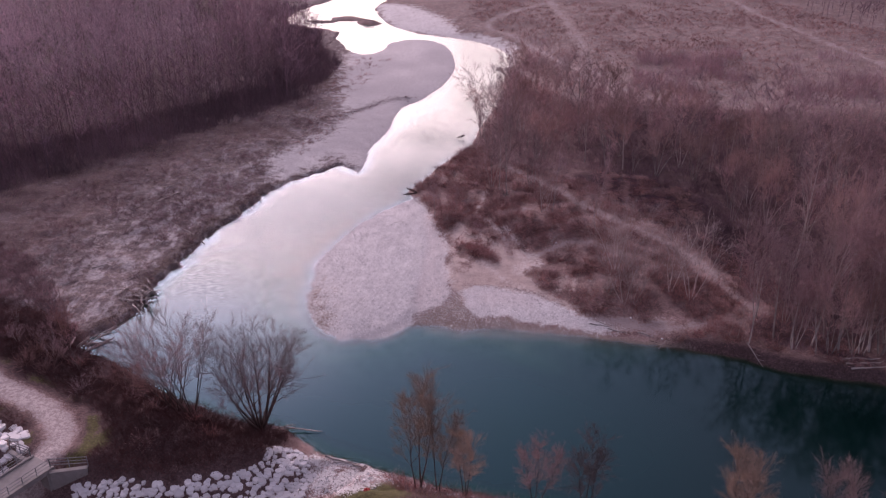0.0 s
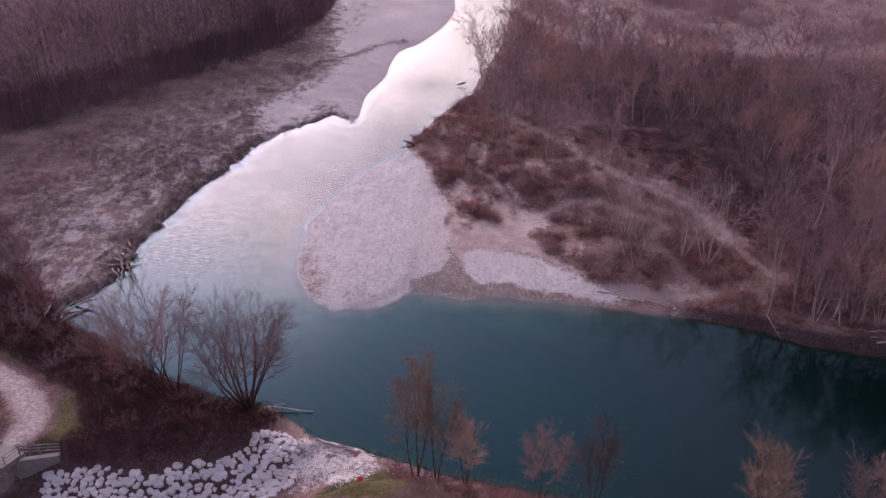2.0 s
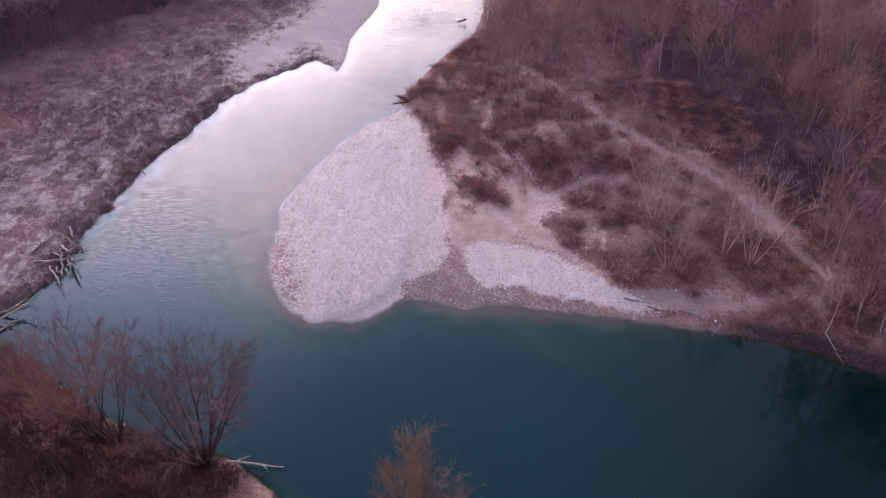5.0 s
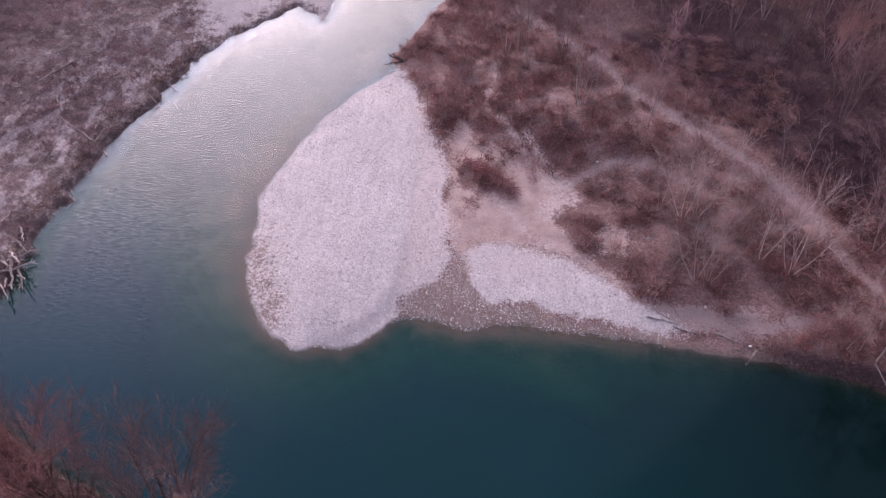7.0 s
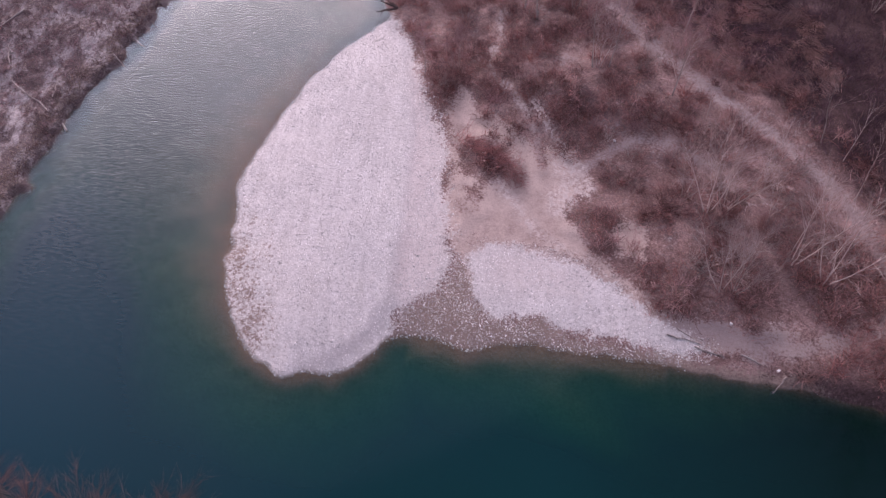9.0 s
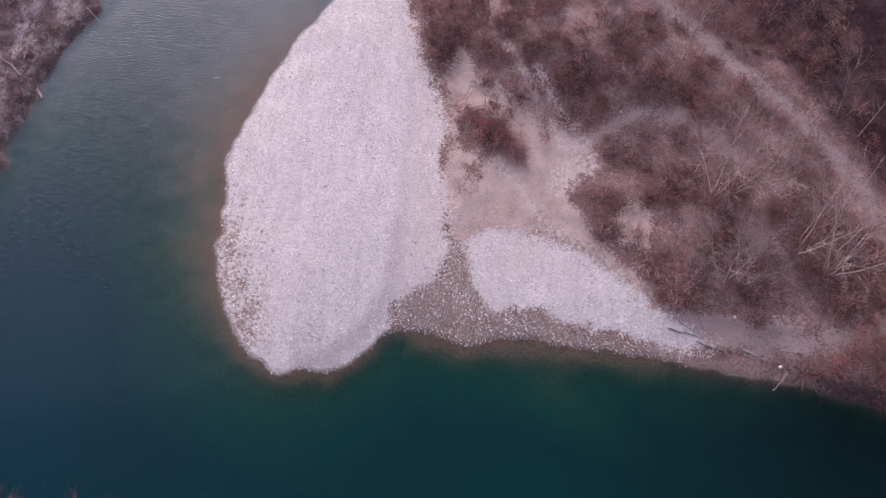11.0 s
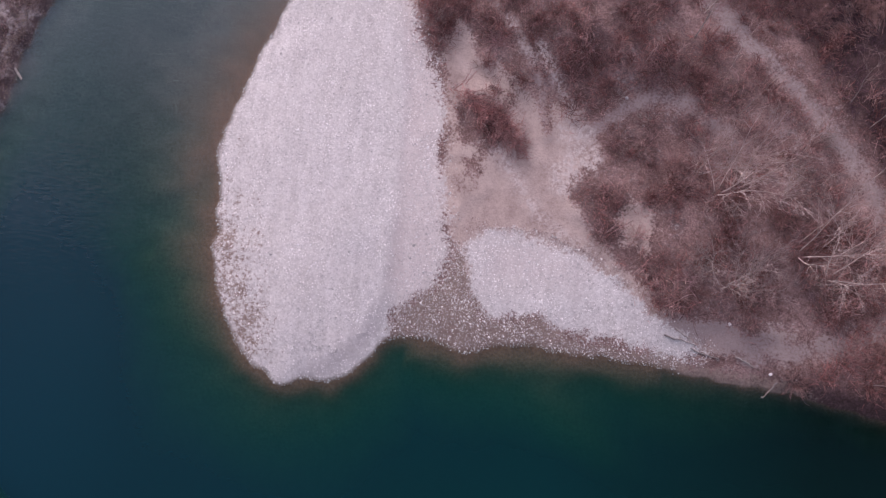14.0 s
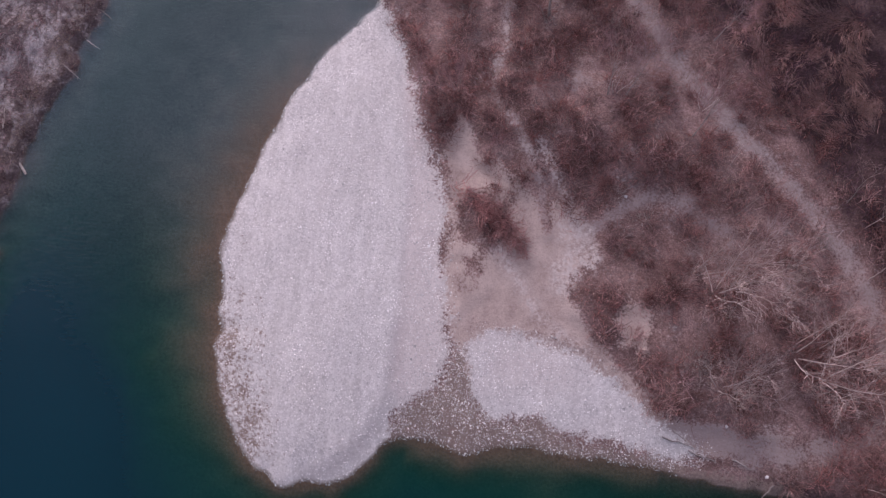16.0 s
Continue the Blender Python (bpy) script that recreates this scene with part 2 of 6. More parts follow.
def water_material():
    """Clear river water: the bed shows where it is shallow and turns teal with depth; the sky lies on top, its sheen
    tinted and capped by place.
    """
    mat, nt, b = shader("river_water")
    nt.nodes.remove(b)
    depth = node(nt, "Attribute", attribute_name="depth").outputs["Fac"]
    fade = [calc(nt, "POWER", 2.718, calc(nt, "MULTIPLY", depth, -k)) for k in (1.1, 0.42, 0.5)]
    tint = node(nt, "CombineColor", {0: fade[0], 1: fade[1], 2: fade[2]}).outputs["Color"]
    clear = node(nt, "BsdfTransparent", {"Color": tint}).outputs[0]
    murk = calc(nt, "SUBTRACT", 1.0, calc(nt, "POWER", 2.718, calc(nt, "MULTIPLY", depth, -0.7)))
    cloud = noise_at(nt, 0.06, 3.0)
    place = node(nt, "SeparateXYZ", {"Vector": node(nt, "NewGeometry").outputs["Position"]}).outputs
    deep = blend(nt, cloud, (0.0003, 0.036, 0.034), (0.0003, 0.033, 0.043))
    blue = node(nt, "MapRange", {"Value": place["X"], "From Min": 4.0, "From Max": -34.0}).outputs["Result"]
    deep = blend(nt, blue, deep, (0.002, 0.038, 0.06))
    # dark reflection of the right bank's trees, painted into the water's body colour
    tree_mirror = node(nt, "MapRange", {"Value": place["X"], "From Min": 8.0, "From Max": 28.0}).outputs["Result"]
    deep = blend(nt, tree_mirror, deep, (0.0007, 0.015, 0.0125))
    deep = blend(nt, calc(nt, "MULTIPLY", depth, 0.42, True), blend(nt, tree_mirror, (0.003, 0.09, 0.056), (0.003, 0.03, 0.018)), deep)
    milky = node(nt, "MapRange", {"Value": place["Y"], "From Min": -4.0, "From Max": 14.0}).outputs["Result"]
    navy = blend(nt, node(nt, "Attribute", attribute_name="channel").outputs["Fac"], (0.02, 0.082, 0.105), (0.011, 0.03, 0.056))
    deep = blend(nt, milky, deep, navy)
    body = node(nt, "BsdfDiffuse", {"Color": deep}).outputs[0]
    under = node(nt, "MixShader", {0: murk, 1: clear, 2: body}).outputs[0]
    # wind and current: short ripples that lie across the stream, stronger where it is shallow and quick
    wave1 = noise_at(nt, 2.6, 2.0, 0.5, (0.55, 1.7, 1.0), 20)
    wave2 = noise_at(nt, 0.8, 3.0, 0.55, (0.6, 1.4, 1.0), 25)
    quick = node(nt, "Attribute", attribute_name="quick").outputs["Fac"]
    height = calc(nt, "ADD", calc(nt, "MULTIPLY", wave1, calc(nt, "ADD", calc(nt, "MULTIPLY", quick, calc(nt, "ADD", calc(nt, "MULTIPLY", milky, 0.3), 0.14)), 0.012)), calc(nt, "MULTIPLY", wave2, calc(nt, "ADD", calc(nt, "MULTIPLY", quick, 0.13), 0.02)))
    riffle = node(nt, "Attribute", attribute_name="riffle").outputs["Fac"]
    height = calc(nt, "ADD", height, calc(nt, "MULTIPLY", calc(nt, "MULTIPLY", calc(nt, "ADD", wave1, wave2), riffle), 0.45))
    normal = node(nt, "Bump", {"Height": height, "Strength": 0.55, "Distance": 0.14}).outputs["Normal"]
    # sky sheen put into the gloss colour: bluish in the pool, whiter far upstream
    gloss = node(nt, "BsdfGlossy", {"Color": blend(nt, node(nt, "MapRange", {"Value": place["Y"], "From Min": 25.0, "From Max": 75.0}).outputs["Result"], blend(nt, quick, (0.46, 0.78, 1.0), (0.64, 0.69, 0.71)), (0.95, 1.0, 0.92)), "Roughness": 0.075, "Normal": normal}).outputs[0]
    facing = node(nt, "LayerWeight", {"Blend": 0.5, "Normal": normal}).outputs["Facing"]
    # reflection set by hand: stronger in quick water, its cap rising upstream
    fres = calc(nt, "ADD", calc(nt, "MULTIPLY", calc(nt, "POWER", facing, calc(nt, "SUBTRACT", 2.4, calc(nt, "MULTIPLY", quick, 0.6))), calc(nt, "ADD", 0.245, calc(nt, "MULTIPLY", quick, 0.115))), calc(nt, "ADD", calc(nt, "MULTIPLY", quick, 0.026), 0.021), True)
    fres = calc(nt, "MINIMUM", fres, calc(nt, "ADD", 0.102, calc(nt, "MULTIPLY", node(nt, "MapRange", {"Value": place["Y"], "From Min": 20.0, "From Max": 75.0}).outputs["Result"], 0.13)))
    # light and dark of the ripples painted straight into the reflection strength
    ripple_sheen = ramp(nt, wave1, (0.34, 0.72), (0.66, 1.28))
    fres = calc(nt, "MULTIPLY", fres, calc(nt, "SUBTRACT", 1.0, calc(nt, "MULTIPLY", riffle, calc(nt, "MULTIPLY", wave2, 0.25))))
    fres = calc(nt, "MULTIPLY", fres, blend(nt, quick, (1.0, 1.0, 1.0), ripple_sheen), True)
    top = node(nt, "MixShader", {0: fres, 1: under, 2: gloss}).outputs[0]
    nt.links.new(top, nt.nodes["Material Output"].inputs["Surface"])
    return mat


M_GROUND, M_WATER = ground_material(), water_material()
M_BARK_PALE = simple("pale_poplar_bark", (0.29, 0.25, 0.235), (0.62, 0.56, 0.53), 6.0, by_object=0.3)
M_BARK_DARK = simple("dark_willow_bark", (0.06, 0.041, 0.038), (0.15, 0.105, 0.096), 8.0, by_object=0.25)
M_TWIG_RED = simple("reddish_twigs", (0.32, 0.212, 0.22), (0.62, 0.435, 0.442), 1.2, bumps=0, by_object=0.35)
M_TWIG_DARK = simple("dark_twigs", (0.26, 0.158, 0.148), (0.49, 0.32, 0.298), 1.2, bumps=0, by_object=0.3)
M_TWIG_RUST = simple("rust_brown_twigs", (0.3, 0.185, 0.168), (0.57, 0.372, 0.34), 1.2, bumps=0, by_object=0.2)
M_TWIG_GOLD = simple("golden_twigs", (0.38, 0.28, 0.21), (0.63, 0.48, 0.385), 1.2, bumps=0, by_object=0.3)
M_BRAMBLE = simple("dark_red_brambles", (0.25, 0.122, 0.115), (0.58, 0.33, 0.305), 0.8, bumps=0, by_object=0.35)
M_WOODS = simple("far_bare_woods", (0.37, 0.235, 0.255), (0.74, 0.515, 0.54), 0.15, bumps=0, by_island=0.3)
M_WOODS_DARK = simple("dark_bare_woods", (0.38, 0.25, 0.285), (0.7, 0.485, 0.535), 0.15, bumps=0, by_island=0.3)
M_BRUSH = simple("mixed_bramble_stems", (0.24, 0.108, 0.102), (0.74, 0.41, 0.375), 4.5, bumps=0, by_island=0.5)
M_BRUSH_DARK = simple("dark_bramble_stems", (0.095, 0.044, 0.046), (0.33, 0.168, 0.168), 4.5, bumps=0, by_island=0.5)
M_TWIG_PALE = simple("pale_pinkish_twigs", (0.38, 0.295, 0.28), (0.68, 0.56, 0.535), 1.2, bumps=0, by_object=0.2)
M_STRAW = simple("dry_straw_grass", (0.36, 0.28, 0.225), (0.7, 0.57, 0.47), 0.8, bumps=0, by_island=0.3)
M_REED = simple("pale_dry_reeds", (0.5, 0.335, 0.3), (0.86, 0.62, 0.56), 2.0, bumps=0, by_island=0.3)
M_THORN = simple("red_thorn_stems", (0.4, 0.205, 0.2), (0.72, 0.43, 0.41), 2.0, bumps=0, by_object=0.2)
M_BARK_CREAM = simple("cream_grey_bark", (0.42, 0.345, 0.32), (0.76, 0.66, 0.62), 6.0, by_object=0.3)
M_PEBBLE = simple("river_pebble", (0.68, 0.665, 0.655), (0.94, 0.925, 0.915), 3.0, bumps=0.2, by_island=0.4)
M_ROCK = simple("pale_limestone_block", (0.82, 0.8, 0.8), (0.97, 0.95, 0.95), 2.5, bumps=0.4, depth=0.05, by_object=0.1)
M_WOODS_TAN = simple("tan_bare_woods", (0.46, 0.29, 0.275), (0.84, 0.59, 0.55), 0.15, bumps=0, by_island=0.3)
# haze of distance painted into the twig colour
M_WOODS_HAZE = simple("hazed_mauve_woods", (0.52, 0.375, 0.42), (0.88, 0.68, 0.74), 0.15, bumps=0, by_island=0.25)
# woods colour darkened to stand for shade among the trees
M_WOODS_DIM = simple("shaded_bare_woods", (0.16, 0.103, 0.122), (0.4, 0.265, 0.295), 0.15, bumps=0, by_island=0.3)
M_UNDER = simple("mauve_undergrowth_stems", (0.26, 0.165, 0.175), (0.62, 0.42, 0.43), 3.0, bumps=0, by_island=0.45)
# mauve stems darkened to stand for the shade low in the woods
M_FOOT = simple("shaded_mauve_stems", (0.115, 0.07, 0.09), (0.33, 0.21, 0.255), 1.0, bumps=0, by_island=0.4)
M_CANE = simple("arching_bramble_canes", (0.25, 0.135, 0.13), (0.64, 0.42, 0.395), 2.2, bumps=0, by_island=0.5)
M_CANE_DARK = simple("dark_bramble_canes", (0.17, 0.078, 0.074), (0.47, 0.245, 0.228), 2.2, bumps=0, by_island=0.5)
M_THICKET = simple("brown_near_brambles", (0.085, 0.038, 0.039), (0.25, 0.123, 0.12), 0.6, bumps=0, by_island=0.3)
M_CONCRETE = simple("weathered_concrete", (0.28, 0.26, 0.25), (0.42, 0.39, 0.38), 2.0)
M_STEEL = simple("grey_galvanised_steel", (0.22, 0.22, 0.23), (0.34, 0.34, 0.35), 6.0, rough=0.5, bumps=0.1)
M_DRIFT = simple("bleached_driftwood", (0.32, 0.27, 0.25), (0.7, 0.63, 0.59), 5.0, by_object=0.3)

# ---- the plan: river banks and zones, in metres ----
BANK_RIGHT = [(400, -75), (150, -38), (90, -24), (60, -17), (46.5, -14.6), (37.3, -13.0), (31.8, -11.0), (27.1, -9.9), (23.4, -9.5), (18.4, -8.9), (15.2, -8.5), (12.3, -8.2),
              (8.0, -7.9), (5.1, -7.8), (3.0, -8.2), (1.0, -8.6), (-0.8, -8.1), (-3.0, -8.0), (-4.6, -8.4), (-5.8, -9.8), (-6.9, -11.1), (-8.2, -11.9),
              (-9.9, -11.8), (-11.7, -12.2), (-13.6, -11.1), (-15.0, -9.8), (-16.5, -7.4), (-17.7, -4.6), (-18.3, -2.5), (-18.0, -0.7), (-18.6, 2.4), (-18.9, 5.7),
              (-18.0, 10.1), (-16.4, 15.8), (-13.6, 22.4), (-9.4, 28.6), (-10.2, 31.3), (-8.6, 35.0), (-5.8, 44.3), (-2.0, 52.7), (-0.7, 64.6)]
BANK_RIGHT += [(1.9, 79.6), (3.2, 104), (3.0, 121), (-1.6, 130), (-7.9, 136), (-16, 139.6), (-24, 143.5), (-31.7, 152), (-36, 163), (-40, 180), (-30, 205), (0, 240), (60, 300), (200, 500)]
BANK_LEFT = [(400, -110), (150, -68), (90, -55), (45, -41), (25, -37.6), (12, -36.2), (7.4, -35.6), (2.8, -35.0), (-1.5, -33.8), (-4.3, -32.8), (-7.4, -32), (-9.8, -31.3),
             (-11.6, -29.8), (-13.7, -28.5), (-16.2, -27.9), (-20.2, -27.2), (-23.6, -25.8), (-27, -24.4), (-34.2, -20.0), (-40.2, -16.4), (-38.6, -11.4), (-37.3, -8.5),
             (-37.5, -3.5), (-36.9, 1.5), (-36.3, 8.0), (-35.4, 14.5), (-33.9, 20.0), (-31.1, 30.0), (-26.8, 37.0), (-23.4, 41.5), (-19.8, 38.4), (-19.2, 43.0),
             (-19.6, 50.6), (-17.9, 59.2), (-17.7, 68.5), (-17, 75.4), (-13.6, 81.7), (-10.1, 95.3), (-9.4, 108.7), (-11.2, 121.3), (-15.2, 132), (-21.5, 135)]
BANK_LEFT += [(-28, 131.2), (-29.5, 120.7), (-35.1, 118.3), (-41.8, 129.7), (-45.5, 142), (-56, 147), (-64, 156), (-62, 170), (-55, 190), (-48, 215), (-20, 250), (40, 310), (180, 520)]
GULLY = [(-70, -45), (-46, -42.2), (-37, -41.8), (-33.4, -41.7), (-29, -42.3), (-25, -43.2), (-20, -43.2), (-14.5, -40.6), (-10.5, -37.5), (-8, -34.5), (-6.5, -31.5)]
ROAD = [(-38.0, -49), (-35.9, -45), (-34.2, -41), (-33.3, -38.2), (-32.8, -36.4), (-32.9, -34.6), (-34.4, -32.4), (-37.6, -30.2), (-42.4, -28.1), (-48, -25.2), (-60, -20), (-90, -14)]
PATH = [(4, 42), (10.2, 33.5), (13.4, 29.3), (16.6, 24.6), (20.2, 20.4), (23.6, 16.6), (27.4, 12.5), (30.8, 8.3), (32.2, 5.4), (33.8, 0.6), (35.9, -1.9), (40, -6), (52, -10)]
SHORE_PATH = [(36, -2.2), (33, -4.6), (29.4, -5.8), (27.2, -6.5), (24.2, -6.7), (21.7, -6.4), (19.1, -6.0), (16.5, -5.8)]
SIDE_PATH = [(10.1, 9.4), (11.8, 10.9), (13.6, 12.2), (15.2, 12.7), (17.1, 12.0), (18.7, 11.2), (20.2, 10.0)]
WHITE_STRIP = [(5.4, 16.4), (6.3, 15.0), (7.0, 13.8), (7.7, 12.4), (8.3, 11.6)]
GREY_STRIP = [(2.2, 29.5), (1.9, 27.2), (2.1, 24.8), (1.1, 22.2), (2.2, 19.2), (3.3, 17.7), (4.3, 16.0), (4.9, 15.1), (5.4, 13.0), (6.2, 10.4), (6.8, 8.4)]
FAR_TRACKS = [[(11.7, 177), (3.3, 165), (-2.6, 154), (-3.0, 146), (3.2, 137), (10, 123.6), (17.8, 105.3), (24, 90), (31, 80)],
              [(60, 240), (71.6, 188.7), (74.3, 170), (79.3, 152), (83.6, 136), (91, 114), (100, 95)],
              [(12, 230), (13.5, 188), (17.9, 155), (21.4, 128), (21.7, 106), (26.7, 88), (31, 81)],
              [(20, 77), (38.7, 81), (50, 81.6), (64, 80), (90, 84)]]
BAR_EDGE = [(-9.0, 29), (-6.6, 24.4), (-5.2, 19.8), (-4.4, 16.7), (-2.9, 13.9), (-1.9, 10.1), (-1.8, 6.3), (-1.2, 2.2), (-0.3, -1.2), (-0.5, -3.2), (-1.3, -4.3), (-3.8, -6.2), (-4.8, -9.5),
            (-8, -14), (-14, -14), (-22, -4), (-22, 8), (-16, 24), (-11, 30)]
BAR_TWO = [(0.9, -1.0), (1.7, 0.1), (4.2, 0.6), (6.7, 0.3), (9.0, -0.4), (11.1, -1.5), (14.2, -3.8), (16.4, -5.6), (19.5, -7.2), (17, -8.3), (13, -6.8), (8.8, -6.9), (7.0, -5.6), (4.6, -6.0), (2.8, -6.2), (1.7, -5.0)]
SAND = [(-2.4, 16.2), (-1.0, 18), (0.6, 15), (3.4, 13.2), (5.3, 11.8), (6.4, 9), (7.2, 11.4), (9.0, 11.4), (11.0, 7.8), (8.4, 5.6), (9.0, 3.0), (12.0, 0.6), (12.6, -1.2),
        (16.5, -4.6), (20, -5.2), (26, -4.4), (30, -5.2), (27.5, -7.2), (22.5, -8.0), (16, -7.2), (11, -1.2), (6, 0.6), (1, 0.4), (-1.4, 1.6)]
BAR_UP = [(-36, 40), (-31, 30), (-24, 44), (-19, 36), (-15, 50), (-12, 76), (-5, 100), (-6, 118), (-14, 136), (-30, 134), (-37, 116), (-36, 106), (-34, 92), (-31, 78), (-27, 62), (-31, 50)]
FAR_BAR = [(3, 104), (6.5, 112), (6, 126), (0, 136), (-10, 142), (-16, 158), (-28, 176), (-42, 184), (-36, 160), (-30, 146), (-16, 138), (-4, 131), (2, 121)]
FOREST_LEFT = [(-82, 0), (-66, 29), (-54, 49), (-43, 64), (-37.5, 77), (-38.5, 92), (-40, 105), (-46, 116), (-51, 128), (-52, 141), (-64, 147), (-76, 160), (-110, 210), (-260, 270), (-260, 0)]
FOREST_RIGHT = [(-1, 52), (5, 40), (13, 38), (22, 37), (33, 31), (39, 17), (40, 0), (38, -7), (44, -11), (60, -14), (140, -24), (140, 75), (80, 77), (64, 76), (49, 74), (33, 78), (22, 72), (12, 85), (5, 99), (3, 80), (1, 64)]
NEAR_SCRUB = [(-29.3, -38.6), (-25, -38.8), (-21, -39.0), (-16.8, -37.1), (-14.2, -35.3), (-13.4, -32.0), (-13.2, -29.6), (-16, -27.8), (-23.4, -25.5), (-33.8, -19.9), (-40.4, -16.2), (-44, -13.4), (-52, -10), (-70, -8), (-60, -17), (-45, -23.6), (-38, -27), (-31.5, -30.5), (-28.6, -34)]
PITCHING = [(-29.6, -39.2), (-25, -39.0), (-21, -39.1), (-17, -37.3), (-14.2, -35.5), (-13.6, -32.6), (-11.2, -32.4), (-9.6, -34.6), (-10.3, -37.4), (-13.6, -40.4), (-18.5, -42.4), (-24, -42.9), (-29.6, -42.4)]
PITCHING_WEST = [(-40.5, -33.6), (-36.6, -33.6), (-35.0, -36.4), (-35.2, -38.4), (-37.5, -40.5), (-41, -40.5)]
REEDS = [(23.5, 23), (26.5, 20), (31, 18), (34, 22), (33, 30), (27, 36), (20, 37), (21, 29)]
GREEN_NEAR = [(-31, -37.8), (-29.2, -37.4), (-27.8, -35.4), (-28.8, -33.4), (-30.0, -34.4)]
GREEN_EAST = [(-7.6, -38.6), (-5.4, -35.8), (-2.0, -35.8), (-0.5, -37.5), (-2, -40.5), (-8, -41)]


def smooth_line(points, per=6):
    p = np.array(points, float)
    q = np.vstack([2 * p[0] - p[1], p, 2 * p[-1] - p[-2]])
    out = []
    for i in range(1, len(q) - 2):
        for s in np.arange(per) / per:
            a, b, c, d = q[i - 1:i + 3]
            out.append(0.5 * (2 * b + (c - a) * s + (2 * a - 5 * b + 4 * c - d) * s * s + (3 * b - a - 3 * c + d) * s ** 3))
    return np.array(out + [p[-1]])


def line_distance(x, y, line):
    best = np.full(x.shape, 1e9)
    for (ax, ay), (bx, by) in zip(line[:-1], line[1:]):
        dx, dy = bx - ax, by - ay
        s = np.clip(((x - ax) * dx + (y - ay) * dy) / (dx * dx + dy * dy + 1e-9), 0, 1)
        np.minimum(best, (x - ax - s * dx) ** 2 + (y - ay - s * dy) ** 2, out=best)
    return np.sqrt(best)


def inside(x, y, poly):
    hit = np.zeros(x.shape, bool)
    for (ax, ay), (bx, by) in zip(poly, np.roll(poly, -1, axis=0)):
        if ay != by:
            hit ^= ((ay > y) != (by > y)) & (x < (bx - ax) * (y - ay) / (by - ay) + ax)
    return hit


def area_mask(x, y, poly, soft):
    """1 well inside an outline, 0 well outside, 0.5 on it."""
    p = np.array(poly, float)
    d = line_distance(x, y, np.vstack([p, p[:1]])) * np.where(inside(x, y, p), 1, -1)
    return np.clip(0.5 + 0.5 * d / soft, 0, 1)


def step(a, b, v):
    s = np.clip((v - a) / (b - a), 0, 1)
    return s * s * (3 - 2 * s)


def rumple(x, y, size, seed):
    """Smooth value noise in -1..1, for arrays."""
    def cell(i, j):
        h = np.sin(i * 127.1 + j * 311.7 + seed * 74.7) * 43758.5453
        return (h - np.floor(h)) * 2 - 1
    u, v = x / size, y / size
    i, j = np.floor(u), np.floor(v)
    fu, fv = u - i, v - j
    fu, fv = fu * fu * (3 - 2 * fu), fv * fv * (3 - 2 * fv)
    return (cell(i, j) * (1 - fu) + cell(i + 1, j) * fu) * (1 - fv) + (cell(i, j + 1) * (1 - fu) + cell(i + 1, j + 1) * fu) * fv


L_RIGHT, L_LEFT = smooth_line(BANK_RIGHT, 5), smooth_line(BANK_LEFT, 4)
RIVER = np.vstack([L_RIGHT, L_LEFT[::-1]])
L_GULLY, L_ROAD, L_PATH = smooth_line(GULLY), smooth_line(ROAD), smooth_line(PATH)


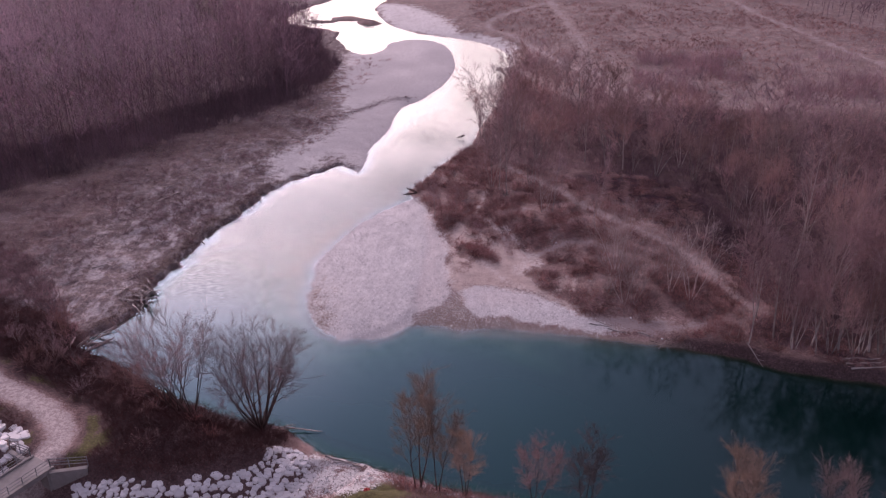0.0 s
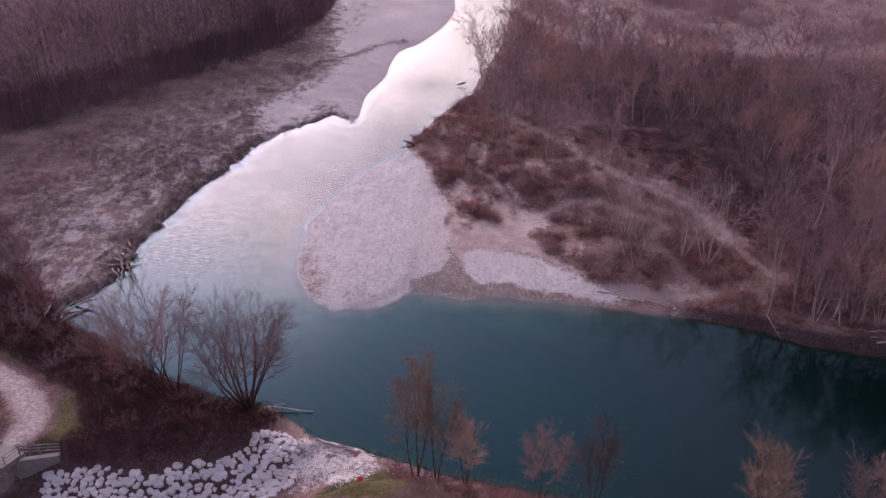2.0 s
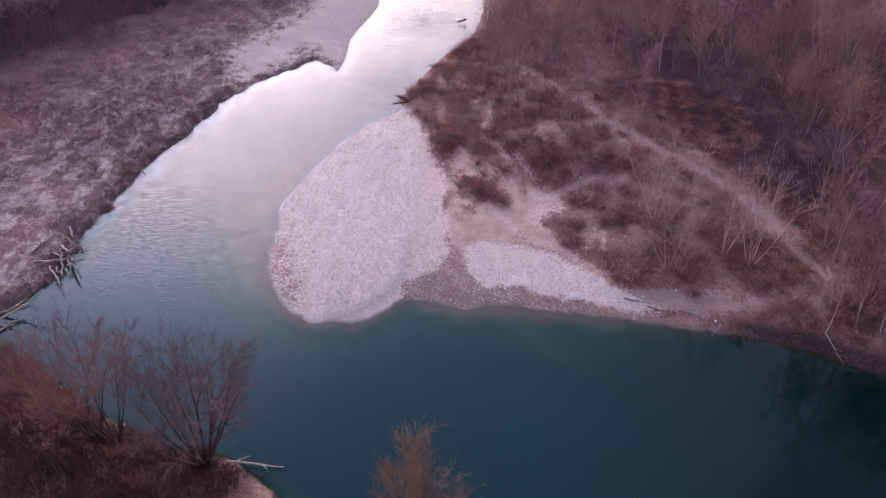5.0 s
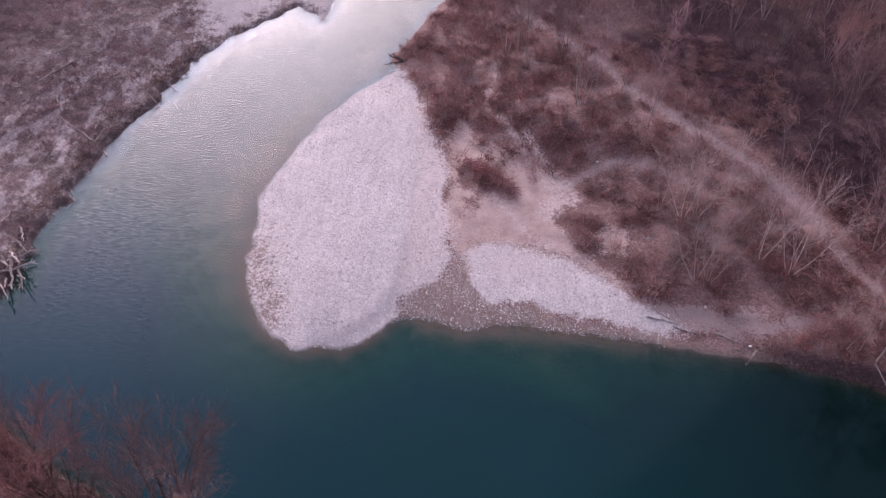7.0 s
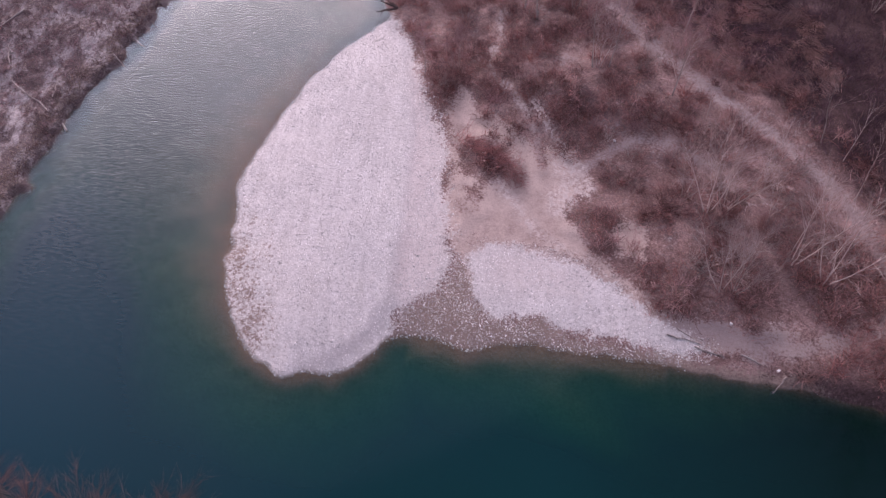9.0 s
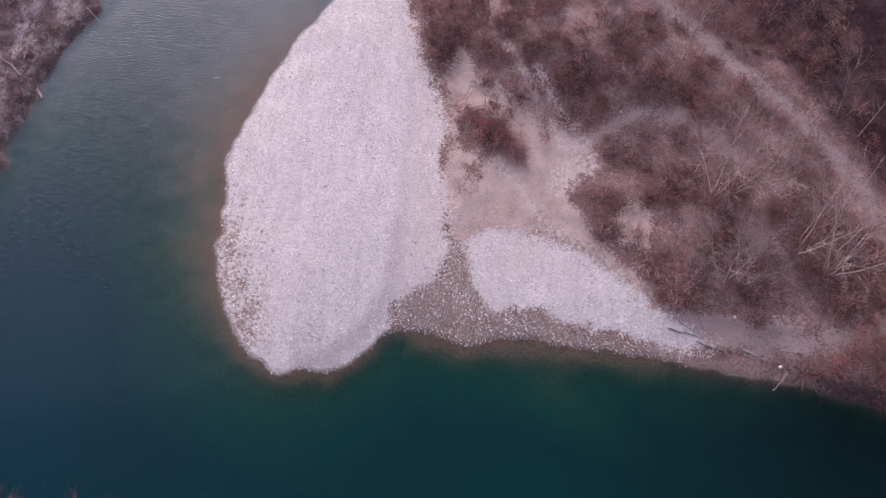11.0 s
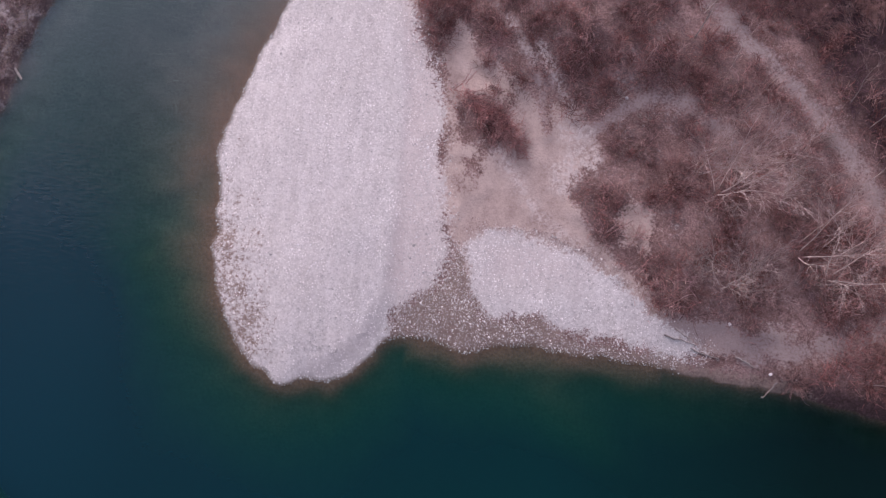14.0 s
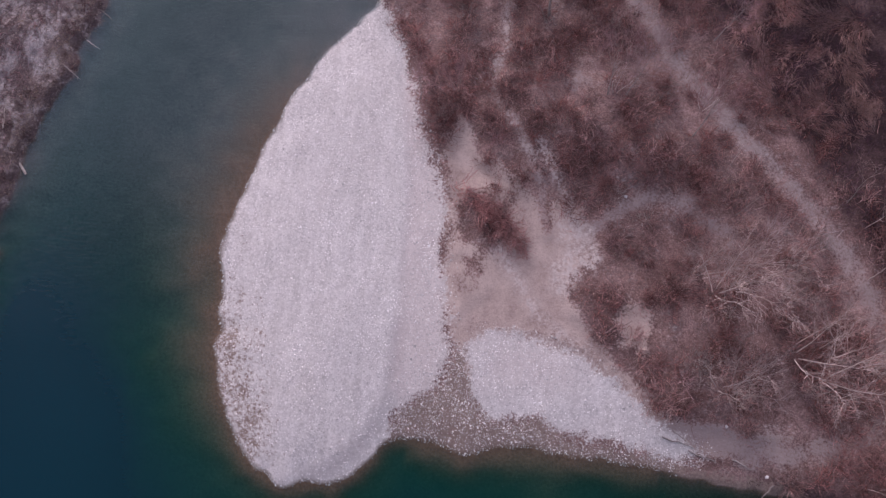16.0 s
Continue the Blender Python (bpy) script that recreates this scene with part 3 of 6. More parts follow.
def survey(x, y):
    """Heights, zone masks, depth and quickness of the water for arrays of places."""
    x, y = np.asarray(x, float), np.asarray(y, float)
    rag = np.where((x < -20) & (y > -18), 0.55, 0.0)
    wx = x + 0.22 * rumple(x, y, 1.3, 1) + 0.12 * rumple(x, y, 0.6, 2) + rag * (rumple(x, y, 2.3, 14) + 0.8 * rumple(x, y, 1.0, 15))
    wy = y + 0.22 * rumple(x, y, 1.3, 3) + 0.12 * rumple(x, y, 0.6, 4)
    dr, dl = line_distance(wx, wy, L_RIGHT), line_distance(wx, wy, L_LEFT)
    wet = inside(wx, wy, RIVER)
    d = np.where(wet, -1, 1) * np.minimum(dr, dl)
    right = dr < dl
    for cx, cy, rx, ry in ((-45, 158, 7.5, 2.2), (-38, 153.5, 4.0, 1.2), (-52, 152.5, 5.0, 1.6)):
        e = np.hypot((x - cx) / rx, (y - cy) / ry)
        d, wet = np.where(e < 1, 2.0 * (1 - e), d), wet & (e >= 1)
    bar, bar2 = area_mask(x, y, BAR_EDGE, 1.2), area_mask(x, y, BAR_TWO, 1.1)
    upbar, farbar = area_mask(x, y, BAR_UP, 4.5), area_mask(x, y, FAR_BAR, 3.0)
    sand = area_mask(x, y, SAND, 1.0)
    strip = np.clip(1.3 - line_distance(x, y, smooth_line(WHITE_STRIP)) / 0.55, 0, 1)
    dull = np.clip(1.2 - line_distance(x, y, smooth_line(GREY_STRIP)) / 0.9, 0, 1)
    mauve = area_mask(x, y, [(7.0, 24.7), (9.0, 25.2), (9.8, 23.2), (9.6, 20.8), (8.0, 20.3), (6.7, 21.8)], 1.2)
    chalk = area_mask(x, y, [(8.0, 11.2), (8.9, 10.4), (9.9, 9.5), (10.1, 8.3), (10.7, 7.4), (10.4, 6.2), (9.4, 5.9), (8.5, 4.6), (8.1, 3.9), (7.2, 4.5), (7.2, 5.9), (6.7, 6.3), (7.4, 7.4), (7.6, 8.8), (7.5, 10.2)], 0.6)
    blot = np.clip(0.62 + 0.75 * rumple(x, y, 1.3, 41) + 0.6 * rumple(x, y, 0.6, 42), 0, 1)
    runs = np.clip(1 - line_distance(x, y, smooth_line([(2.7, 7.2), (3.7, 5.6), (5.1, 3.6), (6.5, 1.9), (8.3, 0.5), (10.1, -0.2)])) / 0.9, 0, 1)
    white = np.maximum.reduce([np.clip(chalk * 1.25, 0, 1) * np.clip(blot + 0.55, 0, 1), strip * 0.9, runs * 0.75, np.clip(dull - 0.55, 0, 1) * 0.9 * (y > 14.6)]) * np.clip(blot + 0.45, 0, 1)
    grey_patch = area_mask(x, y, [(8.6, 4.7), (10.7, 6.0), (13.0, 4.6), (14.6, 2.2), (16.1, -0.4), (12.7, -0.9), (10.2, 1.4)], 0.8)
    pale_lawn = area_mask(x, y, [(12.4, 3.4), (14.6, 4.0), (15.6, 2.0), (14.6, -0.4), (12.8, 0.4)], 0.9) * 0.8
    sand = np.maximum(sand, np.maximum(strip * 0.5, chalk * 0.6))
    sand = np.maximum(sand * (1 - grey_patch), pale_lawn)
    sand = np.maximum(sand, 0.8 * area_mask(x, y, [(-1.4, 1.6), (2.4, 1.4), (1.5, -1.2), (-0.5, -0.9)], 0.6))
    sand = np.maximum(sand, np.clip(bar2 * 2.0, 0, 0.95) * (y > -3.5))
    sand = sand * (1 - 0.5 * step(18, 23, x))
    ash = np.where(~right & (y > -13) & (y < 80), step(0.5, 1.6, d) * np.exp(-np.maximum(d - 7.0, 0) / 9.0), 0)
    under_bush = np.clip(1.25 - np.hypot((x - 1.5) / 3.0, (y - 9.2) / 3.4), 0, 1)
    turf = np.maximum(np.clip(1.2 - line_distance(x, y, np.array([(-2.0, 13.2), (-1.0, 8.2), (0.1, 1.6)])) / 0.8, 0, 1) * 0.3, np.clip(1.3 - np.hypot((x - 1.0) / 1.5, (y - 5.6) / 2.6), 0, 1) * 0.55)
    sand = sand * (1 - np.maximum(under_bush, turf))
    path_d = line_distance(x, y, L_PATH)
    path = np.clip(1.15 - path_d / (1.6 - 0.3 * step(2, 16, y)), 0, 1) * (0.76 - 0.12 * step(18, 30, y)) * (1 - 0.8 * step(35, 40, x)) * (0.66 + 0.34 * step(0, 10, y)) * (1 - 0.12 * np.exp(-(path_d / 0.3) ** 2))
    rut = np.exp(-((path_d - 0.45) / 0.3) ** 2) * step(30, 22, y) * step(6, 10, y)
    side = np.maximum.reduce([np.clip(1.1 - line_distance(x, y, smooth_line(SIDE_PATH)) / 1.5, 0, 1) * 0.6, mauve * 0.5, dull * 0.5 * (1 - chalk)])
    shore = np.clip(1.15 - line_distance(x, y, smooth_line(SHORE_PATH)) / 1.8, 0, 1) * (0.74 - 0.3 * step(24, 30, x))
    road_d = line_distance(x, y, L_ROAD)
    road = np.clip(1.3 - road_d / 1.55, 0, 1)
    far = np.zeros_like(x)
    for k, t in enumerate(FAR_TRACKS):
        far = np.maximum(far, np.clip(1.2 - line_distance(x, y, smooth_line(t)) / (3.0 if k == 2 else 1.9), 0, 1) * (0.62, 0.66, 0.5, 0.3)[k])
    apron = area_mask(x, y, [(-6, -10.5), (-3, -3), (0, 1), (12, 1), (16, -5), (24, -6.4), (25, -11)], 1.0)
    low = np.clip(bar + bar2 + upbar + farbar + apron + np.where(right, np.maximum.reduce([sand, area_mask(x, y, SAND, 4.5), np.clip(1.5 * area_mask(x, y, [(5, 13), (9, 13), (12.5, 10), (13, 6), (10, 3), (7, 3)], 5.0), 0, 1)]), 0), 0, 1)
    near = (y < -14) & ~right
    e = np.maximum(d, 0)
    h_low = 1.0 * (1 - np.exp(-e / 5.0))
    h_bank = 1.1 * step(0, np.where(x > 24, 0.8, 1.6), e) + 1.1 * step(2, 30, e)
    h_left = 0.5 * step(0.0, 0.6, e) + 1.0 * step(1, 25, e)
    h_near = 0.5 * step(0, 1.2, e) + 2.1 * step(0.6, 6.5, e)
    h = np.where(right, h_bank, np.where(near, h_near, h_left))
    h = h * (1 - low) + h_low * low
    gul = line_distance(x, y, L_GULLY)
    fan = np.clip(1.3 - np.hypot((x + 7.3) / 4.6, (y + 34.6) / 3.6), 0, 1)
    h = np.where(near, np.minimum(h, 0.12 + np.maximum(gul - 1.6, 0) * 0.72), h)
    h = np.where(near & (fan > 0), np.minimum(h, 0.75 - 0.5 * fan + 0.4), h)
    h = np.where(near, h * (1 - road * (gul > 2.7)) + 2.62 * road * (gul > 2.7), h)
    scrub = (1 - low) * (1 - np.maximum.reduce([path, road, far, shore]))
    h = h + step(1, 5, e) * scrub * (0.22 * rumple(x, y, 3.1, 5) + 0.12 * rumple(x, y, 1.1, 6) + 0.3 * rumple(x, y, 9.0, 7))
    h = h + step(0.3, 3, e) * low * (0.03 * rumple(x, y, 3.0, 8) + 0.012 * rumple(x, y, 0.8, 9))
    # the swell of the bar's crest, its step beside the back channel
    ridge = np.exp(-((x + 4.8 + 0.06 * (y - 5)) / 0.9) ** 2) * step(-9, -4, y) * (1 - step(16, 22, y))
    h = h + 0.1 * ridge * bar
    h = h - path * 0.12 * (right & (e > 2))
    h = np.where(e > 0, np.maximum(h, 0.02 + 0.05 * np.minimum(e, 1)), h)
    # the bed: shelving off the bars, deep in the pool, shallow upstream
    w = np.maximum(-d, 0)
    pool = 1 - step(-6, 14, y)
    deepest = 0.6 + 2.75 * pool
    shelf = 7.0 - 4.0 * step(14, 28, x) - 0.6 * step(-10, -4, x) * (x < 14) + 3.0 * (1 - step(-14, -10, x)) * step(-10, -2, y)
    west_shelf = (1 - step(-13, -9, x)) * step(-12, -8, y)
    depth = deepest * (1 - np.exp(-(dr / shelf) ** (1.15 + 0.75 * west_shelf))) * (1 - np.exp(-(dl / np.where(y < -12, 1.2, 2.6)) ** 1.2)) * (1 + 0.18 * rumple(x, y, 7, 10))
    depth = depth * (1 - (1 - west_shelf) * (x < 16) * (0.9 - 0.9 * step(0.2, np.where(x > -3, 3.4, 1.7), dr)))
    spit = np.exp(-((x - 12 - 0.9 * (-16 - y)) / 3.5) ** 2) * step(-24, -12, y)
    depth = np.where(w > 0, np.maximum(depth * (1 - 0.42 * spit * pool) + 0.16 * (1 - np.exp(-w / 0.35)) + 0.06 * rumple(x, y, 1.4, 11) * np.minimum(w, 1), 0.01), 0)
    flow = np.where(x < -8, step(-34, 8, y), step(-14, 14, y))
    flow = flow + (step(-14, 14, y) - flow) * step(-18, -6, x)
    quick = flow * (0.5 + 0.5 * step(0.2, 2.0, w))
    h = np.where(wet, -depth, h)
    muddy = np.clip(0.95 - np.abs(d) / 1.6, 0, 1) * np.where(right & (y < 2) & (x > -4), 1.0 - 0.8 * step(25, 29, x), np.where(right & (bar > 0.1), 0.15, 0.25))
    wedge = area_mask(x, y, [(-0.3, -0.7), (0.9, -1.1), (1.8, -4.6), (3.0, -6.0), (4.7, -6.1), (6.8, -5.5), (8.8, -6.8), (12, -7.6), (16.5, -8.1), (12, -9.4), (-4.8, -9.4), (-4.0, -6.3), (-1.2, -4.1), (-0.4, -3.0)], 0.7)
    west = area_mask(x, y, [(-19.8, 9), (-17.4, 8), (-15.4, 2), (-14.2, -2), (-13.4, -6.5), (-12.4, -10.2), (-15, -12), (-21, -4)], 1.6) * np.clip(0.34 + 0.2 * step(1.5, -3.0, y) + 0.22 * rumple(x * 1.7, y * 0.6, 0.9, 12), 0, 1)
    muddy = np.maximum(muddy, np.maximum(wedge * 0.74, west * 0.9))
    gravel = np.maximum.reduce([bar, bar2, upbar * 0.9, farbar * 0.8, np.where(near, np.clip(fan * 0.9, 0, 0.6), 0)])
    green = np.maximum(area_mask(x, y, GREEN_NEAR, 0.8), area_mask(x, y, GREEN_EAST, 1.0))
    green = np.maximum(green, np.where(near, np.exp(-((road_d - 2.7) / 0.7) ** 2) * np.clip(0.3 + 0.6 * rumple(x, y, 2.2, 44), 0, 0.7), 0))
    # shade beneath the woods, painted as a darker ground colour
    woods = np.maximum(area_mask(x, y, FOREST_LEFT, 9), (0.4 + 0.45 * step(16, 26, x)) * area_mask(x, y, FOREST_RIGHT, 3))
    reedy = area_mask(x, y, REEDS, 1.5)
    # adds shade before the left woods, and dark soil, reeds and joints elsewhere
    shade_dark = np.maximum.reduce([woods, 0.6 * area_mask(x, y, PITCHING, 0.5), 0.45 * area_mask(x, y, [(22, -3.0), (25, 6), (32, 3), (34, -1), (33, -3), (28, -3.6)], 1.2) * (1 - path), np.where(right, 0.15 * step(75, 95, y), np.where(near, 0.75 * (1 - np.clip(road * 1.3, 0, 1)) * (1 - np.clip(fan * 2, 0, 1)) * (1 - step(-13, -11, x) * step(-1.6, -3.6, x) * step(-43, -39, y)), 0.78 * step(9, 26, d) * np.clip(0.85 + 0.4 * rumple(x, y, 6.0, 47), 0, 1))), np.where(right & (x > 20) & (y < 2), np.clip(1.4 - d / 2.0, 0, 1) * 0.85 * step(21, 26, x), 0), 1.0 * reedy, 0.45 * grey_patch, 0.95 * area_mask(x, y, [(16, 36), (20.2, 28), (25.6, 20), (30, 13.4), (33.6, 7.4), (36, 2), (40, 0), (39, 17), (33, 31), (24, 40)], 1.2)])
    grass = np.where(right, np.where(y > 70, 0.55, 0.3), np.where(near, 0.2, 0.85)) * (1 - shade_dark)
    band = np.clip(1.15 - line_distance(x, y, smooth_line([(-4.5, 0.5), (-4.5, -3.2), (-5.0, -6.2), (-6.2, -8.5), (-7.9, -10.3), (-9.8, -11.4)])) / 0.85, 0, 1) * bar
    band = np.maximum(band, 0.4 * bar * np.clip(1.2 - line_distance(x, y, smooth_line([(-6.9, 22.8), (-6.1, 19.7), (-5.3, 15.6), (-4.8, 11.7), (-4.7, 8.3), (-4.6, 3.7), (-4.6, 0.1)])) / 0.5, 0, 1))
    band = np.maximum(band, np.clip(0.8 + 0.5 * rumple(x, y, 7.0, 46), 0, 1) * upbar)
    white = np.maximum.reduce([white, 0.16 * rut, np.where(near, np.clip(road * 1.4 - 0.5, 0, 1) * 0.55, 0)])
    rosy = np.maximum(area_mask(x, y, [(-6.1, 22.9), (-5.2, 20.4), (-4.6, 17.3), (-2.6, 13.5), (-1.2, 4.1), (-0.7, -1.0), (-1.5, -4.0), (-3.8, -5.9), (-4.6, -4.0), (-4.6, 3.7), (-4.8, 11.7), (-6.1, 19.7)], 0.5), 0.85 * area_mask(x, y, [(0.6, 0.4), (7, 0.6), (10.5, -1.6), (9, -3.2), (6, -3.6), (2.4, -4.0)], 1.6))
    shelf_warm = np.where(wet, np.exp(-(dr / 4.2) ** 2), 1.0) * (1 - step(14, 30, y)) * (1 - step(12, 22, x))
    channel = np.exp(-((dl - 11 - 1.2 * rumple(x, y, 5.0, 48)) / 5.5) ** 2) * step(-14, 2, y)
    riffle = np.exp(-((x + 11.5) / 6.0) ** 2 - ((y - 35) / 8.5) ** 2) + 0.9 * np.exp(-((x + 10) / 5.0) ** 2 - ((y - 58) / 5.0) ** 2) + 0.5 * np.exp(-((x + 4) / 3.0) ** 2 - ((y - 80) / 8.0) ** 2)
    return dict(riffle=riffle, channel=channel, ash=ash, rosy=rosy, west=west, band=band, shelf=shelf_warm, chalk=white, h=h, d=d, wet=wet, right=right, depth=depth, quick=quick, gravel=gravel, sand=np.maximum(sand, np.where(near, fan * 0.45, 0)), mud=muddy,
                track=np.maximum.reduce([path, side, shore, road, far]), green=green, grass=grass, bar=bar, woods=shade_dark, gul=gul)


def axis_steps(lo, hi, fine, grow_lo, grow_hi, far):
    mid = list(np.arange(lo, hi, fine))
    def out(start, sign, grow):
        s, v, r = fine, start, []
        while abs(v) < far:
            s *= grow if abs(v) < 200 else 1.15
            v += sign * s
            r.append(v)
        return r
    return np.array(out(lo, -1, grow_lo)[::-1] + mid + out(mid[-1], 1, grow_hi))


def grid_mesh(name, xs, ys, z, keep=None):
    nx, ny = len(xs), len(ys)
    gx, gy = np.meshgrid(xs, ys)
    co = np.stack([gx, gy, z], -1).reshape(-1, 3)
    i = (np.arange(ny - 1)[:, None] * nx + np.arange(nx - 1)[None]).ravel()
    quads = np.stack([i, i + 1, i + 1 + nx, i + nx], 1)
    used = np.arange(len(co))
    if keep is not None:
        k = keep.ravel()
        quads = quads[k[quads].any(1)]
        used, quads = np.unique(quads, return_inverse=True)
        quads = quads.reshape(-1, 4)
        co = co[used]
    return raw_mesh(name, co, quads), used


def raw_mesh(name, co, faces, smooth=True):
    me = bpy.data.meshes.new(name)
    n, m, k = len(co), len(faces), faces.shape[1]
    me.vertices.add(n)
    me.vertices.foreach_set("co", np.asarray(co, np.float32).ravel())
    me.loops.add(m * k)
    me.loops.foreach_set("vertex_index", np.asarray(faces, np.int32).ravel())
    me.polygons.add(m)
    me.polygons.foreach_set("loop_start", np.arange(m, dtype=np.int32) * k)
    me.polygons.foreach_set("use_smooth", np.full(m, smooth))
    me.update(calc_edges=True)
    return me


XS = axis_steps(-46, 46, 0.36, 1.045, 1.045, 2600)
YS = axis_steps(-46, 44, 0.36, 1.09, 1.022, 2600)
GX, GY = np.meshgrid(XS, YS)
LAND = survey(GX, GY)
me, _ = grid_mesh("ground", XS, YS, LAND["h"])
for name, keys in (("zones_a", ("grass", "gravel", "sand")), ("zones_b", ("mud", "green", "track"))):
    at = me.attributes.new(name, "FLOAT_COLOR", "POINT")
    at.data.foreach_set("color", np.stack([*(LAND[k].ravel() for k in keys), np.ones(GX.size)], -1).astype(np.float32).ravel())
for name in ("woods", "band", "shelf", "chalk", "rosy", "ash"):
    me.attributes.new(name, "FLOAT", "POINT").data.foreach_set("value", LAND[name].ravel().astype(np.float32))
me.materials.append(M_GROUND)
ground = tagged(new("ground", me), "river plain of gravel bars, sand, leaf litter and dry grass", "ground", kind="structure")
me, used = grid_mesh("water", XS, YS, np.zeros(GX.shape), LAND["d"] < 0.3)
for name in ("depth", "quick", "channel", "riffle"):
    me.attributes.new(name, "FLOAT", "POINT").data.foreach_set("value", LAND[name].ravel()[used].astype(np.float32))
me.materials.append(M_WATER)
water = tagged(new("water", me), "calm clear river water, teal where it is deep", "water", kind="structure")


def lie(x, y, key="h"):
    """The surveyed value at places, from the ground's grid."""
    x, y = np.asarray(x, float), np.asarray(y, float)
    i, j = np.clip(np.searchsorted(XS, x) - 1, 0, len(XS) - 2), np.clip(np.searchsorted(YS, y) - 1, 0, len(YS) - 2)
    u, v, g = (x - XS[i]) / (XS[i + 1] - XS[i]), (y - YS[j]) / (YS[j + 1] - YS[j]), LAND[key]
    return (g[j, i] * (1 - u) + g[j, i + 1] * u) * (1 - v) + (g[j + 1, i] * (1 - u) + g[j + 1, i + 1] * u) * v


def height(x, y):
    return float(lie(x, y))


# ---- plants: bare wood grown from tapered limbs ----


class Wood:
    """Collects tapered limbs and spikes into one mesh."""

    def __init__(self):
        self.co, self.tri, self.n = [], [], 0

    def add(self, co, tri):
        self.co.append(co)
        self.tri.append(tri + self.n)
        self.n += len(co)

    def tube(self, pts, radii, sides):
        pts, k = np.asarray(pts, float), len(pts)
        way = pts[-1] - pts[0]
        a = np.cross(way, (0.31, 0.95, 0.1))
        a /= np.linalg.norm(a) + 1e-9
        b = np.cross(way, a)
        b /= np.linalg.norm(b) + 1e-9
        ang = np.arange(sides) * 2 * math.pi / sides
        ring = np.cos(ang)[:, None] * a + np.sin(ang)[:, None] * b
        co = (pts[:, None] + ring[None] * np.asarray(radii)[:, None, None]).reshape(-1, 3)
        i, j = np.meshgrid(np.arange(k - 1), np.arange(sides), indexing="ij")
        p, q = (i * sides + j).ravel(), (i * sides + (j + 1) % sides).ravel()
        self.add(co, np.concatenate([np.stack([p, q, q + sides], 1), np.stack([p, q + sides, p + sides], 1)]))

    def spikes(self, start, way, radius):
        """Tapering angled twigs, all at once."""
        n = len(start)
        if not n:
            return
        a = np.cross(way, (0.37, 0.2, 0.91))
        a /= np.linalg.norm(a, axis=1)[:, None] + 1e-9
        b = np.cross(way, a)
        b /= np.linalg.norm(b, axis=1)[:, None] + 1e-9
        r = np.broadcast_to(np.asarray(radius, float), (n,))[:, None]
        co = np.stack([start + r * a, start + r * (-0.5 * a + 0.87 * b), start + r * (-0.5 * a - 0.87 * b), start + way], 1).reshape(-1, 3)
        o = np.arange(n)[:, None] * 4
        self.add(co, np.concatenate([o + [0, 1, 3], o + [1, 2, 3]]))

    def mesh(self, name, mat, smooth=False):
        me = raw_mesh(name, np.concatenate(self.co), np.concatenate(self.tri), smooth)
        me.materials.append(mat)
        return me


def limb(rng, start, way, length, segs, wander, lift):
    pts, d = [np.array(start, float)], np.array(way, float)
    d /= np.linalg.norm(d)
    for _ in range(segs):
        d = d + rng.normal(0, wander, 3) + (0, 0, lift)
        d /= np.linalg.norm(d)
        pts.append(pts[-1] + d * length / segs)
    return np.array(pts)


def along(pts, s):
    s = np.clip(s, 0, 0.999) * (len(pts) - 1)
    i = int(s)
    return pts[i] + (pts[i + 1] - pts[i]) * (s - i), pts[i + 1] - pts[i]


def off_way(rng, way, degrees):
    way = way / np.linalg.norm(way)
    side = np.cross(way, rng.normal(size=3))
    side /= np.linalg.norm(side) + 1e-9
    return way * math.cos(radians(degrees)) + side * math.sin(radians(degrees))


def twigs(crown, rng, pts, count, length, radius, spread):
    st, wy = [], []
    for _ in range(count):
        p, w = along(pts, rng.uniform(0.15, 1.0))
        st.append(p)
        wy.append(off_way(rng, w, rng.uniform(spread * 0.4, spread)) * length * rng.uniform(0.5, 1.2))
    crown.spikes(np.array(st), np.array(wy), radius)


def clad(wood, crown, rng, stem, r0, first, limbs, reach, angle, subs, twig_n, twig_len, twig_r, lift=0.06, fan=38):
    """Limbs, branches and twigs on a stem."""
    total = np.linalg.norm(np.diff(stem, axis=0), axis=1).sum()
    for i in range(limbs):
        s = first + (1 - first) * (i + rng.uniform(0.1, 0.9)) / limbs
        p, w = along(stem, s)
        ln = reach * total * rng.uniform(0.7, 1.15) * (0.42 + 0.5 * math.sin(math.pi * (0.2 + 0.72 * (s - first) / (1 - first))))
        pts = limb(rng, p, off_way(rng, w, angle * rng.uniform(0.7, 1.25)), ln, 3, 0.1, lift)
        r = max(r0 * (1 - 0.85 * s) * 0.45, 0.016)
        wood.tube(pts, [r, r * 0.7, r * 0.45, r * 0.15], 4)
        for _ in range(subs):
            p2, w2 = along(pts, rng.uniform(0.25, 0.95))
            q = limb(rng, p2, off_way(rng, w2, rng.uniform(20, 45)), ln * rng.uniform(0.4, 0.85), 2, 0.12, lift)
            crown.tube(q, [r * 0.4, r * 0.28, 0.006], 3)
            twigs(crown, rng, q, twig_n, twig_len, twig_r, fan)
        twigs(crown, rng, pts, twig_n, twig_len, twig_r, fan + 2)
    twigs(crown, rng, stem[-3:], twig_n, twig_len, twig_r, 30)


